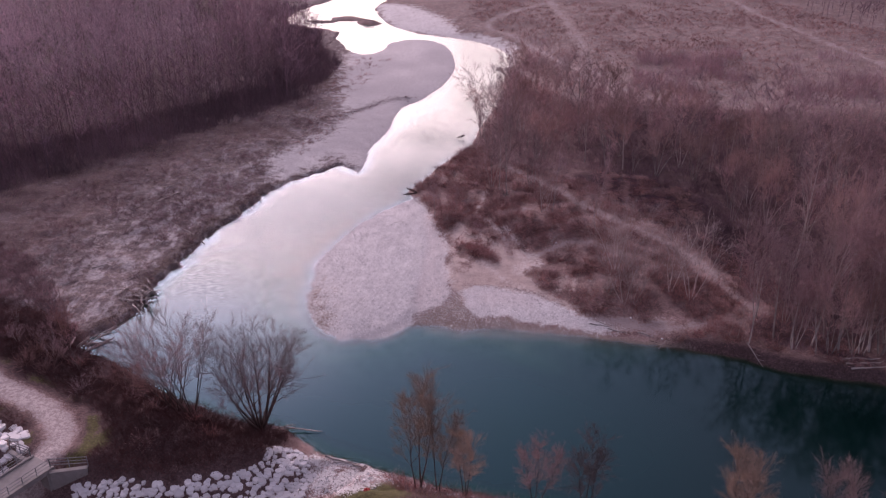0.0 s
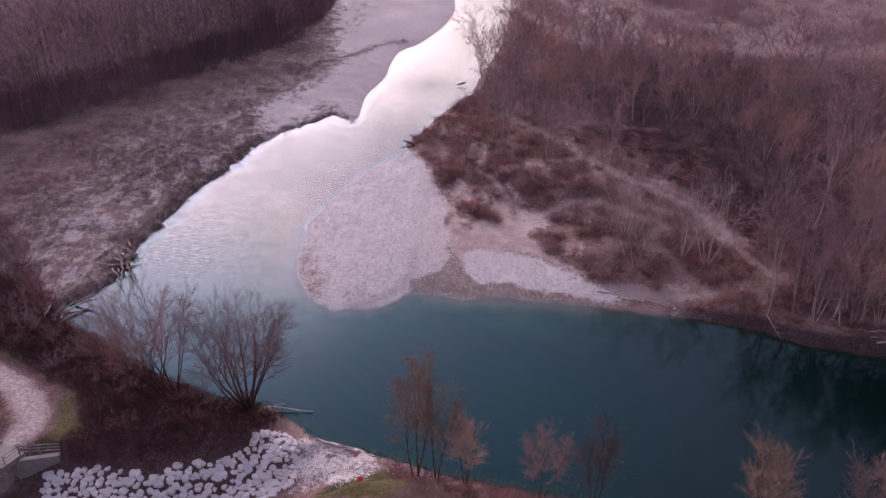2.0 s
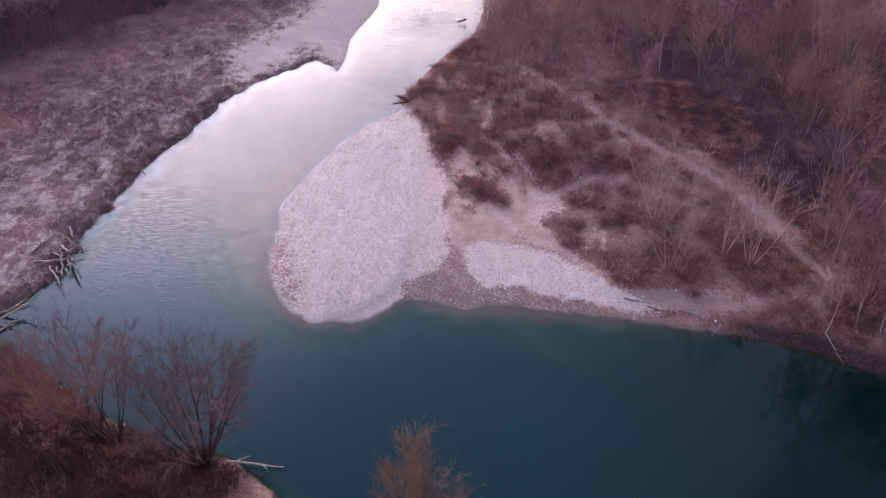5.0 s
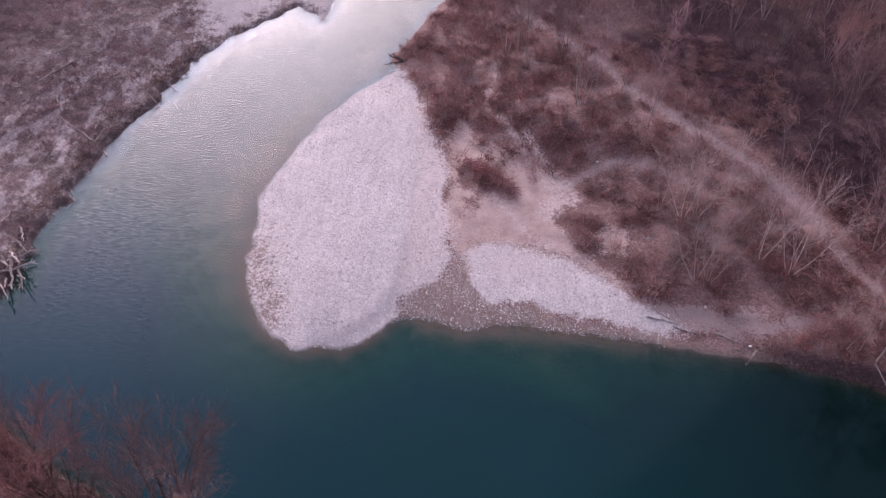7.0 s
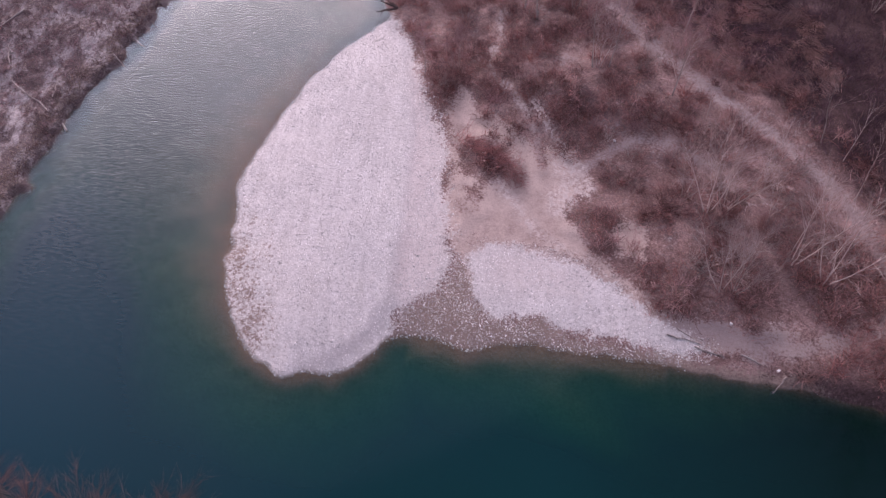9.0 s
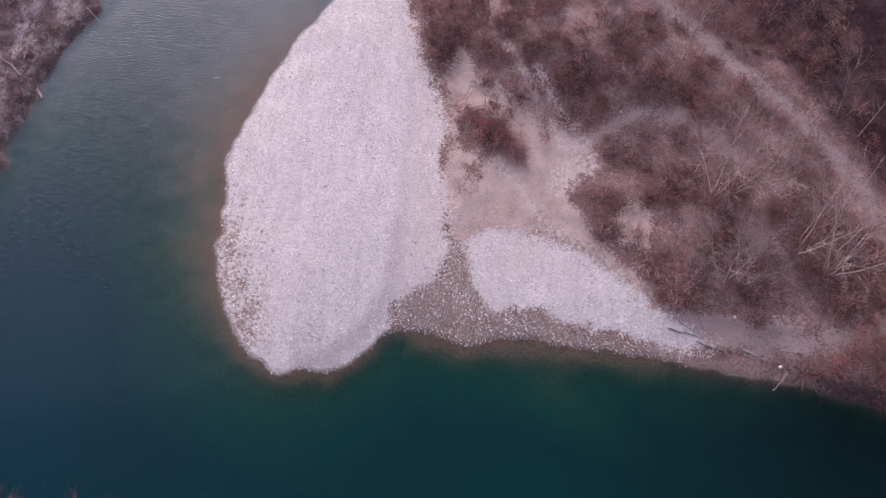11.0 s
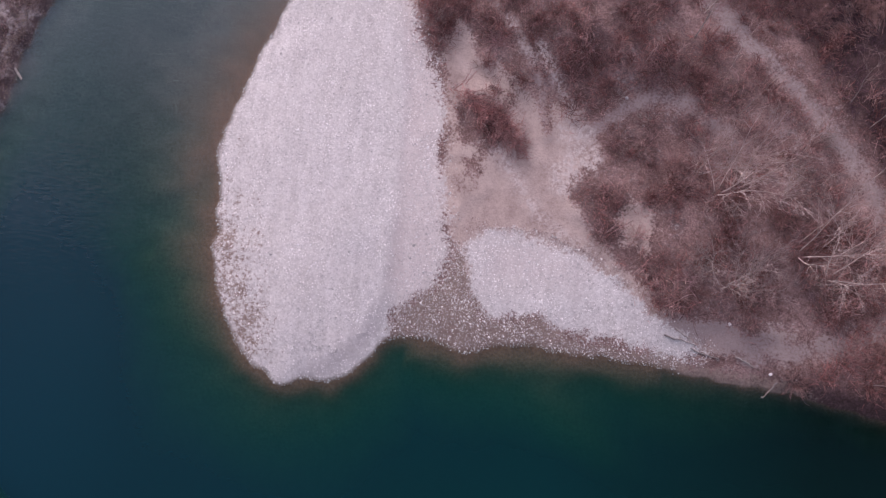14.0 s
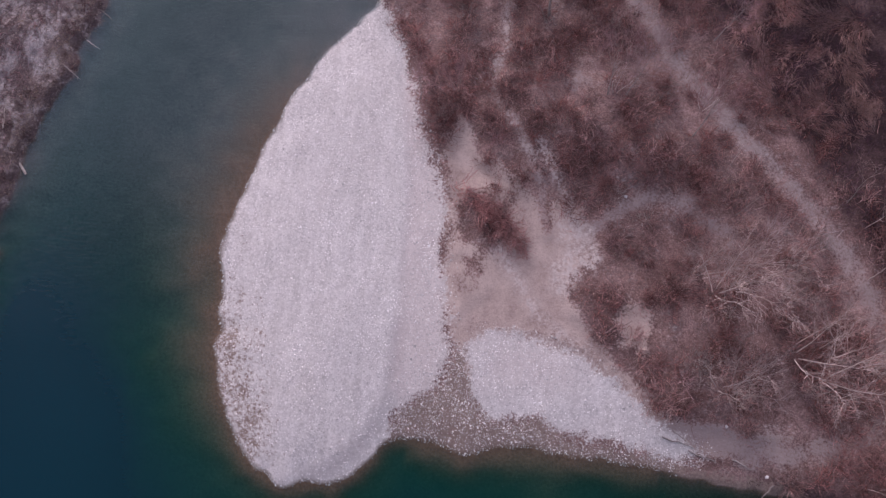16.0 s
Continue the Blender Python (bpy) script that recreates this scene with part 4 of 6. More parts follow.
def make_tree(seed, tall, stems, spread, bark, twig, label, limbs=13, subs=4, twig_n=6, twig_len=0.9, twig_r=0.0125, first=0.35, girth=0.012, angle=36, reach=0.34, lean=(0, 0), fan=38):
    rng = np.random.default_rng(seed)
    wood, crown = Wood(), Wood()
    for k in range(stems):
        turn = 2 * math.pi * (k + rng.uniform(-0.3, 0.3)) / stems
        tilt = radians(spread * rng.uniform(0.35, 1.0)) if stems > 1 else radians(rng.uniform(0, spread))
        way = (math.cos(turn) * math.sin(tilt) + lean[0], math.sin(turn) * math.sin(tilt) + lean[1], math.cos(tilt))
        ln = tall * rng.uniform(0.78, 1.0) if stems > 1 else tall
        base = np.array((math.cos(turn), math.sin(turn), 0)) * (0.02 * tall if stems > 1 else 0) - (0, 0, 0.25)
        stem = limb(rng, base, way, ln, 6, 0.055, 0.04)
        r = ln * girth
        wood.tube(stem, [r * 1.25, r * 0.9, r * 0.74, r * 0.56, r * 0.38, r * 0.22, r * 0.07], 6)
        clad(wood, crown, rng, stem, r, first, limbs, reach, angle, subs, twig_n, twig_len, twig_r, fan=fan)
    tree = tagged(new("bare_tree"), label, "tree")
    for part_name, w, mat in (("trunk", wood, bark), ("crown", crown, twig)):
        ob = new(part_name, w.mesh(part_name, mat, part_name == "trunk"))
        ob.parent = tree
    return tree


def make_bush(seed, wide, tall, stems, mat, label, droop=-0.05, twig_n=5, category="bush", name="bush", radius=0.016, sweep=(0, 0)):
    rng = np.random.default_rng(seed)
    wood, crown = Wood(), Wood()
    for k in range(stems):
        turn, tilt = rng.uniform(0, 2 * math.pi), radians(80) * math.sqrt(rng.uniform(0.01, 1))
        reach = math.hypot(wide / 2 * math.sin(tilt), tall * math.cos(tilt)) * rng.uniform(0.6, 1.05)
        shift = rng.uniform(-1, 1) * wide * 0.22
        base = (rng.normal(0, wide * 0.09) + shift * sweep[0], rng.normal(0, wide * 0.09) + shift * sweep[1], -0.15)
        pts = limb(rng, base, (math.cos(turn) * math.sin(tilt) + 0.55 * sweep[0], math.sin(turn) * math.sin(tilt) + 0.55 * sweep[1], math.cos(tilt) + 0.15), reach, 4, 0.13, droop)
        wood.tube(pts, [radius * 1.3, radius, radius * 0.8, radius * 0.5, 0.003], 3)
        twigs(crown, rng, pts, twig_n, reach * 0.28, radius * 0.75, 50)
    bush = tagged(new(name), label, category)
    for part_name, w in (("stem", wood), ("twig", crown)):
        ob = tagged(new(part_name, w.mesh(part_name, mat, part_name == "trunk")), kind="stuff")
        ob.parent = bush
    return bush


def plant(model, x, y, size=1.0, turn=None, tall=None, group="", sink=0.05):
    """A copy of a plant on the ground at x, y."""
    m = pose(x, y, height(x, y) - sink, 0, 0, random.uniform(0, 360) if turn is None else turn)
    ob = copy_thing(model, m)
    ob.scale = (size, size, size * (tall or 1.0))
    if group:
        tagged(ob, group=group)
    return ob


def scatter(poly, gap, seed):
    """Places in an outline, about a gap apart, unevenly."""
    rng = np.random.default_rng(seed)
    p = np.array(poly, float)
    lo, hi = p.min(0), p.max(0)
    gx, gy = np.meshgrid(np.arange(lo[0], hi[0], gap), np.arange(lo[1], hi[1], gap))
    gx, gy = gx.ravel() + rng.uniform(-0.5, 0.5, gx.size) * gap, gy.ravel() + rng.uniform(-0.5, 0.5, gy.size) * gap
    ok = inside(gx, gy, p)
    return gx[ok], gy[ok]


# ---- things ----


def part(name, bm, material, parent, label=""):
    me = bpy.data.meshes.new(name)
    bm.to_mesh(me)
    bm.free()
    me.materials.append(material)
    ob = new(name, me)
    ob.parent = parent
    if label:
        tagged(ob, label)
    return ob


def box(bm, size, at, turn=0.0, bevel=0.015):
    m = Matrix.Translation(at) @ Matrix.Rotation(turn, 4, "Z") @ Matrix.Diagonal((*size, 1))
    made = bmesh.ops.create_cube(bm, size=1, matrix=m)["verts"]
    if bevel:
        edges = {e for v in made for e in v.link_edges}
        bmesh.ops.bevel(bm, geom=list(edges), offset=bevel, segments=1, affect="EDGES")


def rod(bm, a, b, radius, sides=8):
    a, b = Vector(a), Vector(b)
    m = Matrix.Translation((a + b) / 2) @ (b - a).to_track_quat("Z", "Y").to_matrix().to_4x4()
    bmesh.ops.create_cone(bm, cap_ends=True, segments=sides, radius1=radius, radius2=radius, depth=(b - a).length, matrix=m)


# the concrete bridge over the gully, with its wing walls and steel railings
BRIDGE_Z = 2.66


def bridge():
    b = tagged(new("footbridge"), "narrow weathered concrete bridge with grey steel railings over the gully", "bridge")
    p0, p1, way = Vector((-32.75, -38.35, 0)), Vector((-35.6, -44.2, 0)), 0
    ax = (p1 - p0).normalized()
    side = Vector((ax.y, -ax.x, 0))
    turn = math.atan2(ax.y, ax.x)
    mid, ln = (p0 + p1) / 2, (p1 - p0).length
    bm = bmesh.new()
    box(bm, (ln + 0.6, 2.9, 0.34), (mid.x, mid.y, BRIDGE_Z - 0.13), turn, 0.03)
    part("deck", bm, M_CONCRETE, b)
    for sgn in (-1, 1):
        bm = bmesh.new()
        c = mid + side * sgn * 1.36
        box(bm, (ln + 0.5, 0.22, 0.16), (c.x, c.y, BRIDGE_Z + 0.11), turn, 0.02)
        part("kerb", bm, M_CONCRETE, b)
    for c in (p0, p1):
        bm = bmesh.new()
        c = c + ax * (0.35 if c == p0 else -0.35)
        box(bm, (0.5, 3.2, 2.9), (c.x, c.y, 1.0), turn, 0.02)
        part("abutment", bm, M_CONCRETE, b)
    return b, p0, p1, ax, side


bridge_ob, P0, P1, AX, SIDE = bridge()


def wall_between(name, a, b, z0, z1, thick, mat, label, category):
    w = tagged(new(name), label, category)
    bm = bmesh.new()
    d = Vector(b) - Vector(a)
    c = (Vector(a) + Vector(b)) / 2
    box(bm, (d.length, thick, z1 - z0), (c.x, c.y, (z0 + z1) / 2), math.atan2(d.y, d.x), 0.02)
    part("wall_body", bm, mat, w)
    bm = bmesh.new()
    box(bm, (d.length + 0.06, thick + 0.1, 0.12), (c.x, c.y, z1 + 0.062), math.atan2(d.y, d.x), 0.02)
    part("coping", bm, mat, w)
    return w


wall_between("wing_wall", (-31.5, -39.3), (-28.6, -38.35), 0.2, 2.55, 0.35, M_CONCRETE, "pale concrete wing wall beside the bridge", "wall")
wall_between("wing_wall", (-34.3, -38.0), (-36.4, -37.0), 0.2, 2.5, 0.35, M_CONCRETE, "pale concrete wing wall beside the bridge", "wall")


def railing(points, z, label):
    r = tagged(new("steel_railing"), label, "railing", group="bridge railings")
    for a, b in zip(points[:-1], points[1:]):
        a, b = Vector((*a, z)), Vector((*b, z))
        n = max(1, round((b - a).length / 1.3))
        for k in range(n + 1):
            p = a.lerp(b, k / n)
            bm = bmesh.new()
            box(bm, (0.07, 0.07, 1.08), p + Vector((0, 0, 0.54)), 0.3, 0.008)
            part("post", bm, M_STEEL, r)
        for up in (0.42, 0.74, 1.06):
            bm = bmesh.new()
            rod(bm, a + Vector((0, 0, up)), b + Vector((0, 0, up)), 0.032)
            part("rail", bm, M_STEEL, r)
    return r


corner = [P0 + SIDE * s * 1.36 for s in (-1, 1)]
ends = [P1 + SIDE * s * 1.36 for s in (-1, 1)]
east = 0 if corner[0].x > corner[1].x else 1
railing([(-28.5, -38.3), corner[east].xy, ends[east].xy], BRIDGE_Z + 0.02, "grey steel railing along the bridge edge and wing wall")
railing([(-36.3, -36.9), corner[1 - east].xy, ends[1 - east].xy], BRIDGE_Z + 0.02, "grey steel railing on the upstream side of the bridge")


def block_meshes(count, seed, mat, name="stone"):
    """Rough quarried blocks: flat-topped hulls with chipped edges."""
    rng, out = np.random.default_rng(seed), []
    for _ in range(count):
        bm = bmesh.new()
        k = int(rng.integers(5, 8))
        ang = (np.arange(k) + rng.uniform(-0.3, 0.3, k)) * 2 * math.pi / k
        foot = np.stack([0.52 * np.cos(ang), 0.43 * np.sin(ang)], 1) * rng.uniform(0.82, 1.1, (k, 1))
        tilt = rng.normal(0, 0.09, 2)
        p = np.vstack([np.c_[foot, np.full(k, -0.3)], np.c_[foot, np.full(k, 0.1) + rng.normal(0, 0.03, k)], np.c_[foot * rng.uniform(0.7, 0.9, (k, 1)), 0.27 + foot @ tilt]])
        for v in p:
            bm.verts.new(v)
        bmesh.ops.convex_hull(bm, input=bm.verts)
        bmesh.ops.delete(bm, geom=[v for v in bm.verts if not v.link_faces], context="VERTS")
        me = bpy.data.meshes.new(name)
        bm.to_mesh(me)
        bm.free()
        me.materials.append(mat)
        out.append(me)
    return out


BLOCKS = block_meshes(10, 4, M_ROCK)


def thin(places, keep, seed):
    r = np.random.default_rng(seed).uniform(size=len(places[0])) < keep(*places)
    return places[0][r], places[1][r]


def pitching(name, poly, gap, seed, label, size, x0=-99, x1=99):
    """A slope set with rough pale blocks in concrete, each block a piece of its own."""
    rng = np.random.default_rng(seed)
    thing = tagged(new(name), label, "revetment")
    for x, y in zip(*thin(scatter(poly, gap, seed), lambda x, y: (x >= x0) * (x < x1) * 1.0, 1)):
        e = 0.4
        n = Vector((-(height(x + e, y) - height(x - e, y)) / (2 * e), -(height(x, y + e) - height(x, y - e)) / (2 * e), 1)).normalized()
        n = (n + Vector((0, 0, 1.6))).normalized()
        ob = new("stone", BLOCKS[rng.integers(len(BLOCKS))])
        s = size * rng.uniform(0.65, 1.3)
        ob.matrix_world = Matrix.Translation((x, y, height(x, y) - 0.02)) @ n.to_track_quat("Z", "Y").to_matrix().to_4x4() @ pose(0, 0, 0, rng.uniform(-8, 8), rng.uniform(-8, 8), rng.uniform(0, 360)) @ Matrix.Diagonal((s, s, s * 0.7, 1))
        ob.parent = thing
    return thing


# ---- trees and bushes ----
PALE = "slender bare poplar with pale bark and reddish twigs"
M_TWIG_TAN = simple("tan_twigs", (0.38, 0.252, 0.235), (0.7, 0.49, 0.458), 1.2, bumps=0, by_object=0.3)
POPLARS = [make_tree(10 + k, 10.0 + k % 3, 1, 8, M_BARK_PALE, M_TWIG_RED, PALE, subs=5, twig_n=11, twig_len=1.0, twig_r=0.0105, angle=34, reach=0.4, fan=42, first=0.3, girth=0.0085) for k in range(5)]
FORKED = [make_tree(20 + k, 9.0, 3, 18, M_BARK_PALE, M_TWIG_RED, "forked bare tree with pale grey stems and fine twigs", limbs=8, subs=4, twig_n=11, twig_len=1.0, twig_r=0.0105, fan=40, angle=32, reach=0.42, first=0.35, girth=0.0075) for k in range(3)]
THICKET = [make_tree(24 + k, 8.6, 5, 22, M_BARK_PALE, M_TWIG_TAN, "fan-shaped bare tree with tan twigs and pale stems", limbs=8, subs=4, twig_n=11, twig_len=0.95, twig_r=0.0105, fan=44, angle=34, reach=0.42, first=0.42, girth=0.007) for k in range(3)]
WHITES = [make_tree(41 + k, 7.4 + k, 3 + k % 2, 32, M_BARK_CREAM, M_TWIG_PALE, "spreading bare tree with whitish limbs above the brambles", limbs=10, subs=5, twig_n=4, twig_r=0.009, twig_len=0.85, fan=34, girth=0.0055, first=0.25) for k in range(3)]
SLIM = [make_tree(47 + k, 7.0 + k, 1, 10, M_BARK_CREAM, M_TWIG_TAN, "slim young bare tree with a pale stem", limbs=9, subs=2, twig_n=4, twig_r=0.009, twig_len=0.7, fan=34, girth=0.0055, first=0.3) for k in range(3)]
WILLOW = make_tree(31, 13.0, 12, 42, M_BARK_DARK, M_TWIG_RUST, "many-stemmed bare willow with dark bark leaning over the water", limbs=10, subs=6, twig_n=12, twig_len=1.5, twig_r=0.0075, first=0.35, girth=0.015, angle=28, reach=0.36, fan=34)
SALLOW = make_tree(33, 12.0, 6, 30, M_BARK_DARK, M_TWIG_RUST, "thin many-stemmed bare willow at the water's edge", limbs=9, subs=5, twig_n=11, twig_len=1.6, twig_r=0.0065, first=0.35, girth=0.008, angle=24, reach=0.34, fan=26, lean=(-0.12, 0.0))
GOLDEN = [make_tree(50 + k, 11.5 - k, 3 - k % 2, 9, M_BARK_DARK, M_TWIG_GOLD, "slim bare tree with golden brown twigs on the near bank", limbs=14, subs=6, twig_n=18, twig_len=0.85, twig_r=0.008, fan=48, girth=0.008, angle=25, reach=0.34, first=0.3) for k in range(3)]
BROWN = [make_tree(54 + k, 10.5 - k, 3, 10, M_BARK_DARK, M_TWIG_DARK, "slim bare tree with mauve brown twigs on the near bank", limbs=14, subs=6, twig_n=16, twig_len=0.85, twig_r=0.008, fan=48, girth=0.008, angle=25, reach=0.34, first=0.3) for k in range(2)]
BUSHES = [make_bush(60 + k, 3.0, 1.9, 46, M_BRAMBLE, "rounded bare bramble bush with dark red stems") for k in range(4)]
DEAD = make_bush(70, 6.0, 2.2, 150, M_THORN, "large collapsed thorn bush with dark red stems on the sand", droop=-0.12, radius=0.03, sweep=(1.5, -1.3))
DEAD_PALE = make_bush(72, 4.0, 1.4, 16, M_TWIG_PALE, "bleached dead stems fallen across the thorn bush", droop=-0.2, radius=0.035, twig_n=3, sweep=(0.7, -0.7))
OSIER = make_bush(71, 2.2, 1.6, 90, M_TWIG_RUST, "low orange-brown osier bush on the river bank", droop=-0.02)
THORNS = [make_bush(80 + k, 2.6, 1.7, 42, M_TWIG_RED, "spiky bare thorn bush with russet brown stems", twig_n=6) for k in range(3)]
SAPLINGS = [make_bush(90 + k, 2.4, 2.6, 26, M_BARK_PALE, "clump of pale bare saplings among the brambles", droop=0.05, twig_n=7, radius=0.016) for k in range(2)]
models = [*THORNS, *SAPLINGS, *POPLARS, *FORKED, *THICKET, *WHITES, *SLIM, WILLOW, SALLOW, *GOLDEN, *BROWN, *BUSHES, DEAD, DEAD_PALE, OSIER]

plant(WILLOW, -16.2, -28.9, 0.76, 20)
plant(SALLOW, -23.4, -27.7, 0.84, 0)
plant(SALLOW, -26.2, -27.0, 0.7, 70)
plant(SALLOW, -24.9, -27.5, 0.76, 25)
for k, (x, y, sz) in enumerate([(-0.2, -35.6, 0.92), (1.5, -35.7, 0.88), (3.9, -36.0, 0.72), (10.0, -36.9, 0.72), (14.1, -37.2, 0.72), (26.4, -38.4, 0.95), (33.2, -40.4, 0.85), (38.5, -41.4, 1.0), (-41.0, -18.2, 0.5)]):
    plant(GOLDEN[k % 3] if k in (0, 1, 2, 5) else BROWN[k % 2], x, y, sz, group="near bank trees")
# the trees that stand apart in the scrub and along the path
for k, (x, y, sz) in enumerate([(3.0, 31.4, 1.0), (4.2, 29.8, 1.0), (5.5, 28.2, 1.05), (9.1, 30.2, 1.0), (10.7, 21.0, 0.75), (12.2, 21.2, 0.75), (-1.8, 20.4, 0.5), (-4.7, 19.4, 0.45), (17.8, 18.0, 0.7),
                                (20.6, 15.4, 0.75), (21.3, 11.6, 0.75), (26.2, 1.7, 0.75), (27.9, 1.5, 0.8), (28.9, 0.9, 0.75), (30.2, 13.4, 0.85), (31.8, 11.6, 0.8), (32.0, 7.4, 0.8), (35.2, 4.0, 0.9),
                                (36.3, 2.6, 0.9), (36.1, -0.6, 0.85), (31.4, -8.6, 0.55), (32.4, -8.6, 0.6), (33.4, -9.6, 0.7), (41.9, -7.9, 1.0), (38.6, -8.7, 0.9), (43.8, -7.4, 1.0), (19.5, 27.0, 0.7), (37.5, 20.8, 0.95), (34.6, -6.2, 1.0), (36.4, -8.4, 1.1), (38.0, -10.2, 1.0), (40.2, -9.2, 1.15), (42.6, -10.8, 1.1), (45.0, -10.6, 1.2), (47.4, -11.6, 1.2), (35.4, -4.0, 0.9), (38.4, -4.8, 1.05), (41.0, -4.6, 1.1), (44.6, -5.4, 1.2), (48.6, -8.2, 1.25), (51.0, -12.4, 1.2)]):
    if 16 < x < 33 and y < 16:
        plant(SLIM[k % 3], x, y, sz * 1.1, group="slim scrub trees")
    else:
        plant(POPLARS[k % 5] if k % 3 else FORKED[k % 3], x, y, sz, group="riverside poplars")
for x, y, sz, turn in ((20.4, -2.2, 0.95, 20), (21.4, -2.3, 0.75, 130), (19.9, 5.2, 1.0, 250), (25.0, 5.4, 0.7, 300)):
    plant(WHITES[int(turn) % 3], x, y, sz, turn, group="pale scrub trees")
for x, y, sz, turn in ((21.4, 5.7, 1.05, 10), (18.1, 6.5, 0.8, 200), (26.2, 0.8, 1.1, 95), (28.4, -0.8, 1.1, 310), (11.3, 21.3, 0.75, 60), (18.6, 20.6, 0.8, 150)):
    plant(WHITES[int(turn) % 3], x, y, sz, turn, group="pale scrub trees")
plant(FORKED[1], -0.6, 66.5, 1.15, 40)
for k, (x, y, sz) in enumerate([(4.9, 21.6, 1.1), (-0.9, 22.2, 0.9), (14.0, 1.2, 0.95), (18.4, -2.6, 1.1), (14.6, 10.6, 0.9), (27.2, -0.4, 1.3), (10.8, 13.6, 0.9), (-5.9, 25.6, 1.0), (2.4, 17.4, 1.0), (14.9, 4.8, 0.9), (-2.8, 19.2, 0.9),
                                (23.6, -2.4, 1.1), (29.8, -7.0, 1.3), (9.0, 15.0, 0.8), (16.4, 7.2, 1.0), (7.3, 19.2, 0.9), (10.3, 28.6, 1.1), (-1.2, 28.6, 1.1), (2.7, 20.4, 1.0), (-4.2, 22.0, 0.8), (11.6, 17.0, 0.8), (0.9, 18.2, 0.8), (-8.2, 30.0, 0.8),
                                (31.8, -6.4, 1.2), (20.8, 2.2, 1.0), (24.6, 3.6, 1.1), (18.2, 14.2, 1.0), (15.4, 22.4, 0.9), (6.4, 24.6, 1.0), (-6.6, 33.6, 1.0), (-4.0, 38.0, 1.1), (-2.4, 46.0, 1.2), (34.6, -8.4, 1.1)]):
    plant(BUSHES[k % 4], x, y, sz, group="bramble bushes")
bx, by = thin(scatter([(-8, 31), (-5.5, 24), (-3.6, 18), (2, 14.5), (6, 16), (10, 9), (14, 4), (15, -3.6), (22, -4.2), (30, -3), (33, 3), (27, 13), (19, 22), (13, 34), (5, 40), (-2, 50), (-5, 42)], 2.5, 43), lambda x, y: (lie(x, y, "track") < 0.3) * (lie(x, y, "sand") < 0.3) * (lie(x, y, "d") > 1.2) * 0.8, 13)
for x, y in zip(bx, by):
    plant(random.choice(BUSHES + THORNS + SAPLINGS), x, y, random.uniform(0.45, 1.05), group="scrub bushes")
for x, y in [(-42, 20), (-40, 26), (-44, 16), (-38, 28), (-47, 24), (-50, 32), (-43, 38), (-41, 9), (-46, 3), (-48, -4), (-36, 33), (-39, 45)]:
    plant(random.choice(THORNS), x, y, random.uniform(0.5, 1.0), group="scrub bushes")
for x, y, sz in [(-43.8, -18.6, 1.5), (-46.5, -19.6, 1.3), (-41.0, -20.4, 1.2), (-37.5, -22.6, 1.1), (-33.5, -24.6, 1.1), (-29.5, -27.0, 1.2), (-26.5, -29.0, 1.0), (-22.5, -29.8, 1.1), (-19.5, -33.2, 1.0), (-25, -35.2, 1.1), (-34.5, -27.6, 1.2), (-39.5, -24.8, 1.3)]:
    plant(random.choice(THORNS + BUSHES), x, y, sz, group="near bank bushes")
plant(DEAD, 0.6, 10.8, 0.8, 0)
plant(DEAD, 2.2, 9.6, 0.75, -14)
plant(DEAD, 3.7, 8.6, 0.6, -20)
plant(DEAD_PALE, 2.2, 9.6, 1.15, 0)
plant(DEAD_PALE, 13.2, 9.6, 0.7, -30)
for k, (x, y, sz) in enumerate([(-43.0, -17.4, 0.34), (-40.5, -18.6, 0.36), (-37.6, -19.8, 0.34), (-35.0, -21.2, 0.36), (-32.4, -22.8, 0.34), (-30.2, -24.2, 0.32), (-36.8, -23.6, 0.3), (-33.2, -25.6, 0.28), (-47.0, -17.0, 0.36), (-44.6, -20.8, 0.34), (-40.2, -22.4, 0.3), (-20.6, -27.6, 0.24)]):
    plant(FORKED[k % 3], x, y, sz, tall=0.85, group="near bank saplings")
plant(OSIER, 25.9, -9.0, 1.15)
plant(OSIER, -5.4, -33.6, 0.5)
for k, (x, y) in enumerate([(-42.3, -21.7), (-39.8, -22.4), (-41.9, -24.1), (-29.9, -24.7), (-27.2, -25.8), (-24.4, -27.3), (-32.9, -24.6), (-21.7, -28.7), (-26.9, -29.3)]):
    plant(OSIER, x, y, 1.5 if k < 3 else 0.85, 50 * k, group="near bank osiers")
# the front of the woods, tree by tree
fx, fy = scatter(FOREST_RIGHT, 5.4, 5)
front = line_distance(fx, fy, np.array([(-2, 56), (5, 40), (13, 37), (21, 33), (30, 28), (37, 15), (42, 3), (46, -7), (60, -12)], float))
front = np.minimum(front, line_distance(fx, fy, np.array([(1, 62), (3, 80), (5, 99)], float)) + 6)
order = np.argsort(front)
for k in order[:130]:
    m = random.choice(POPLARS + FORKED * 2 + THICKET * 3)
    tall_here = 1.3 if fy[k] < 12 else 1.0
    plant(m, fx[k], fy[k], random.uniform(0.7, 1.15) * tall_here, group="riverside poplars" if m in POPLARS else "woodland trees")
for k in range(26):
    bank_x = 40 + 1.9 * k + random.uniform(-0.6, 0.6)
    bank_y = float(np.interp(bank_x, [37, 46, 60, 90], [-11.6, -13.2, -15.4, -22.4])) + random.uniform(0.4, 3.6)
    plant(random.choice(POPLARS + THICKET * 2), bank_x, bank_y, random.uniform(0.9, 1.3), group="woodland trees")
taken = np.stack([fx[order[:130]], fy[order[:130]]], 1)


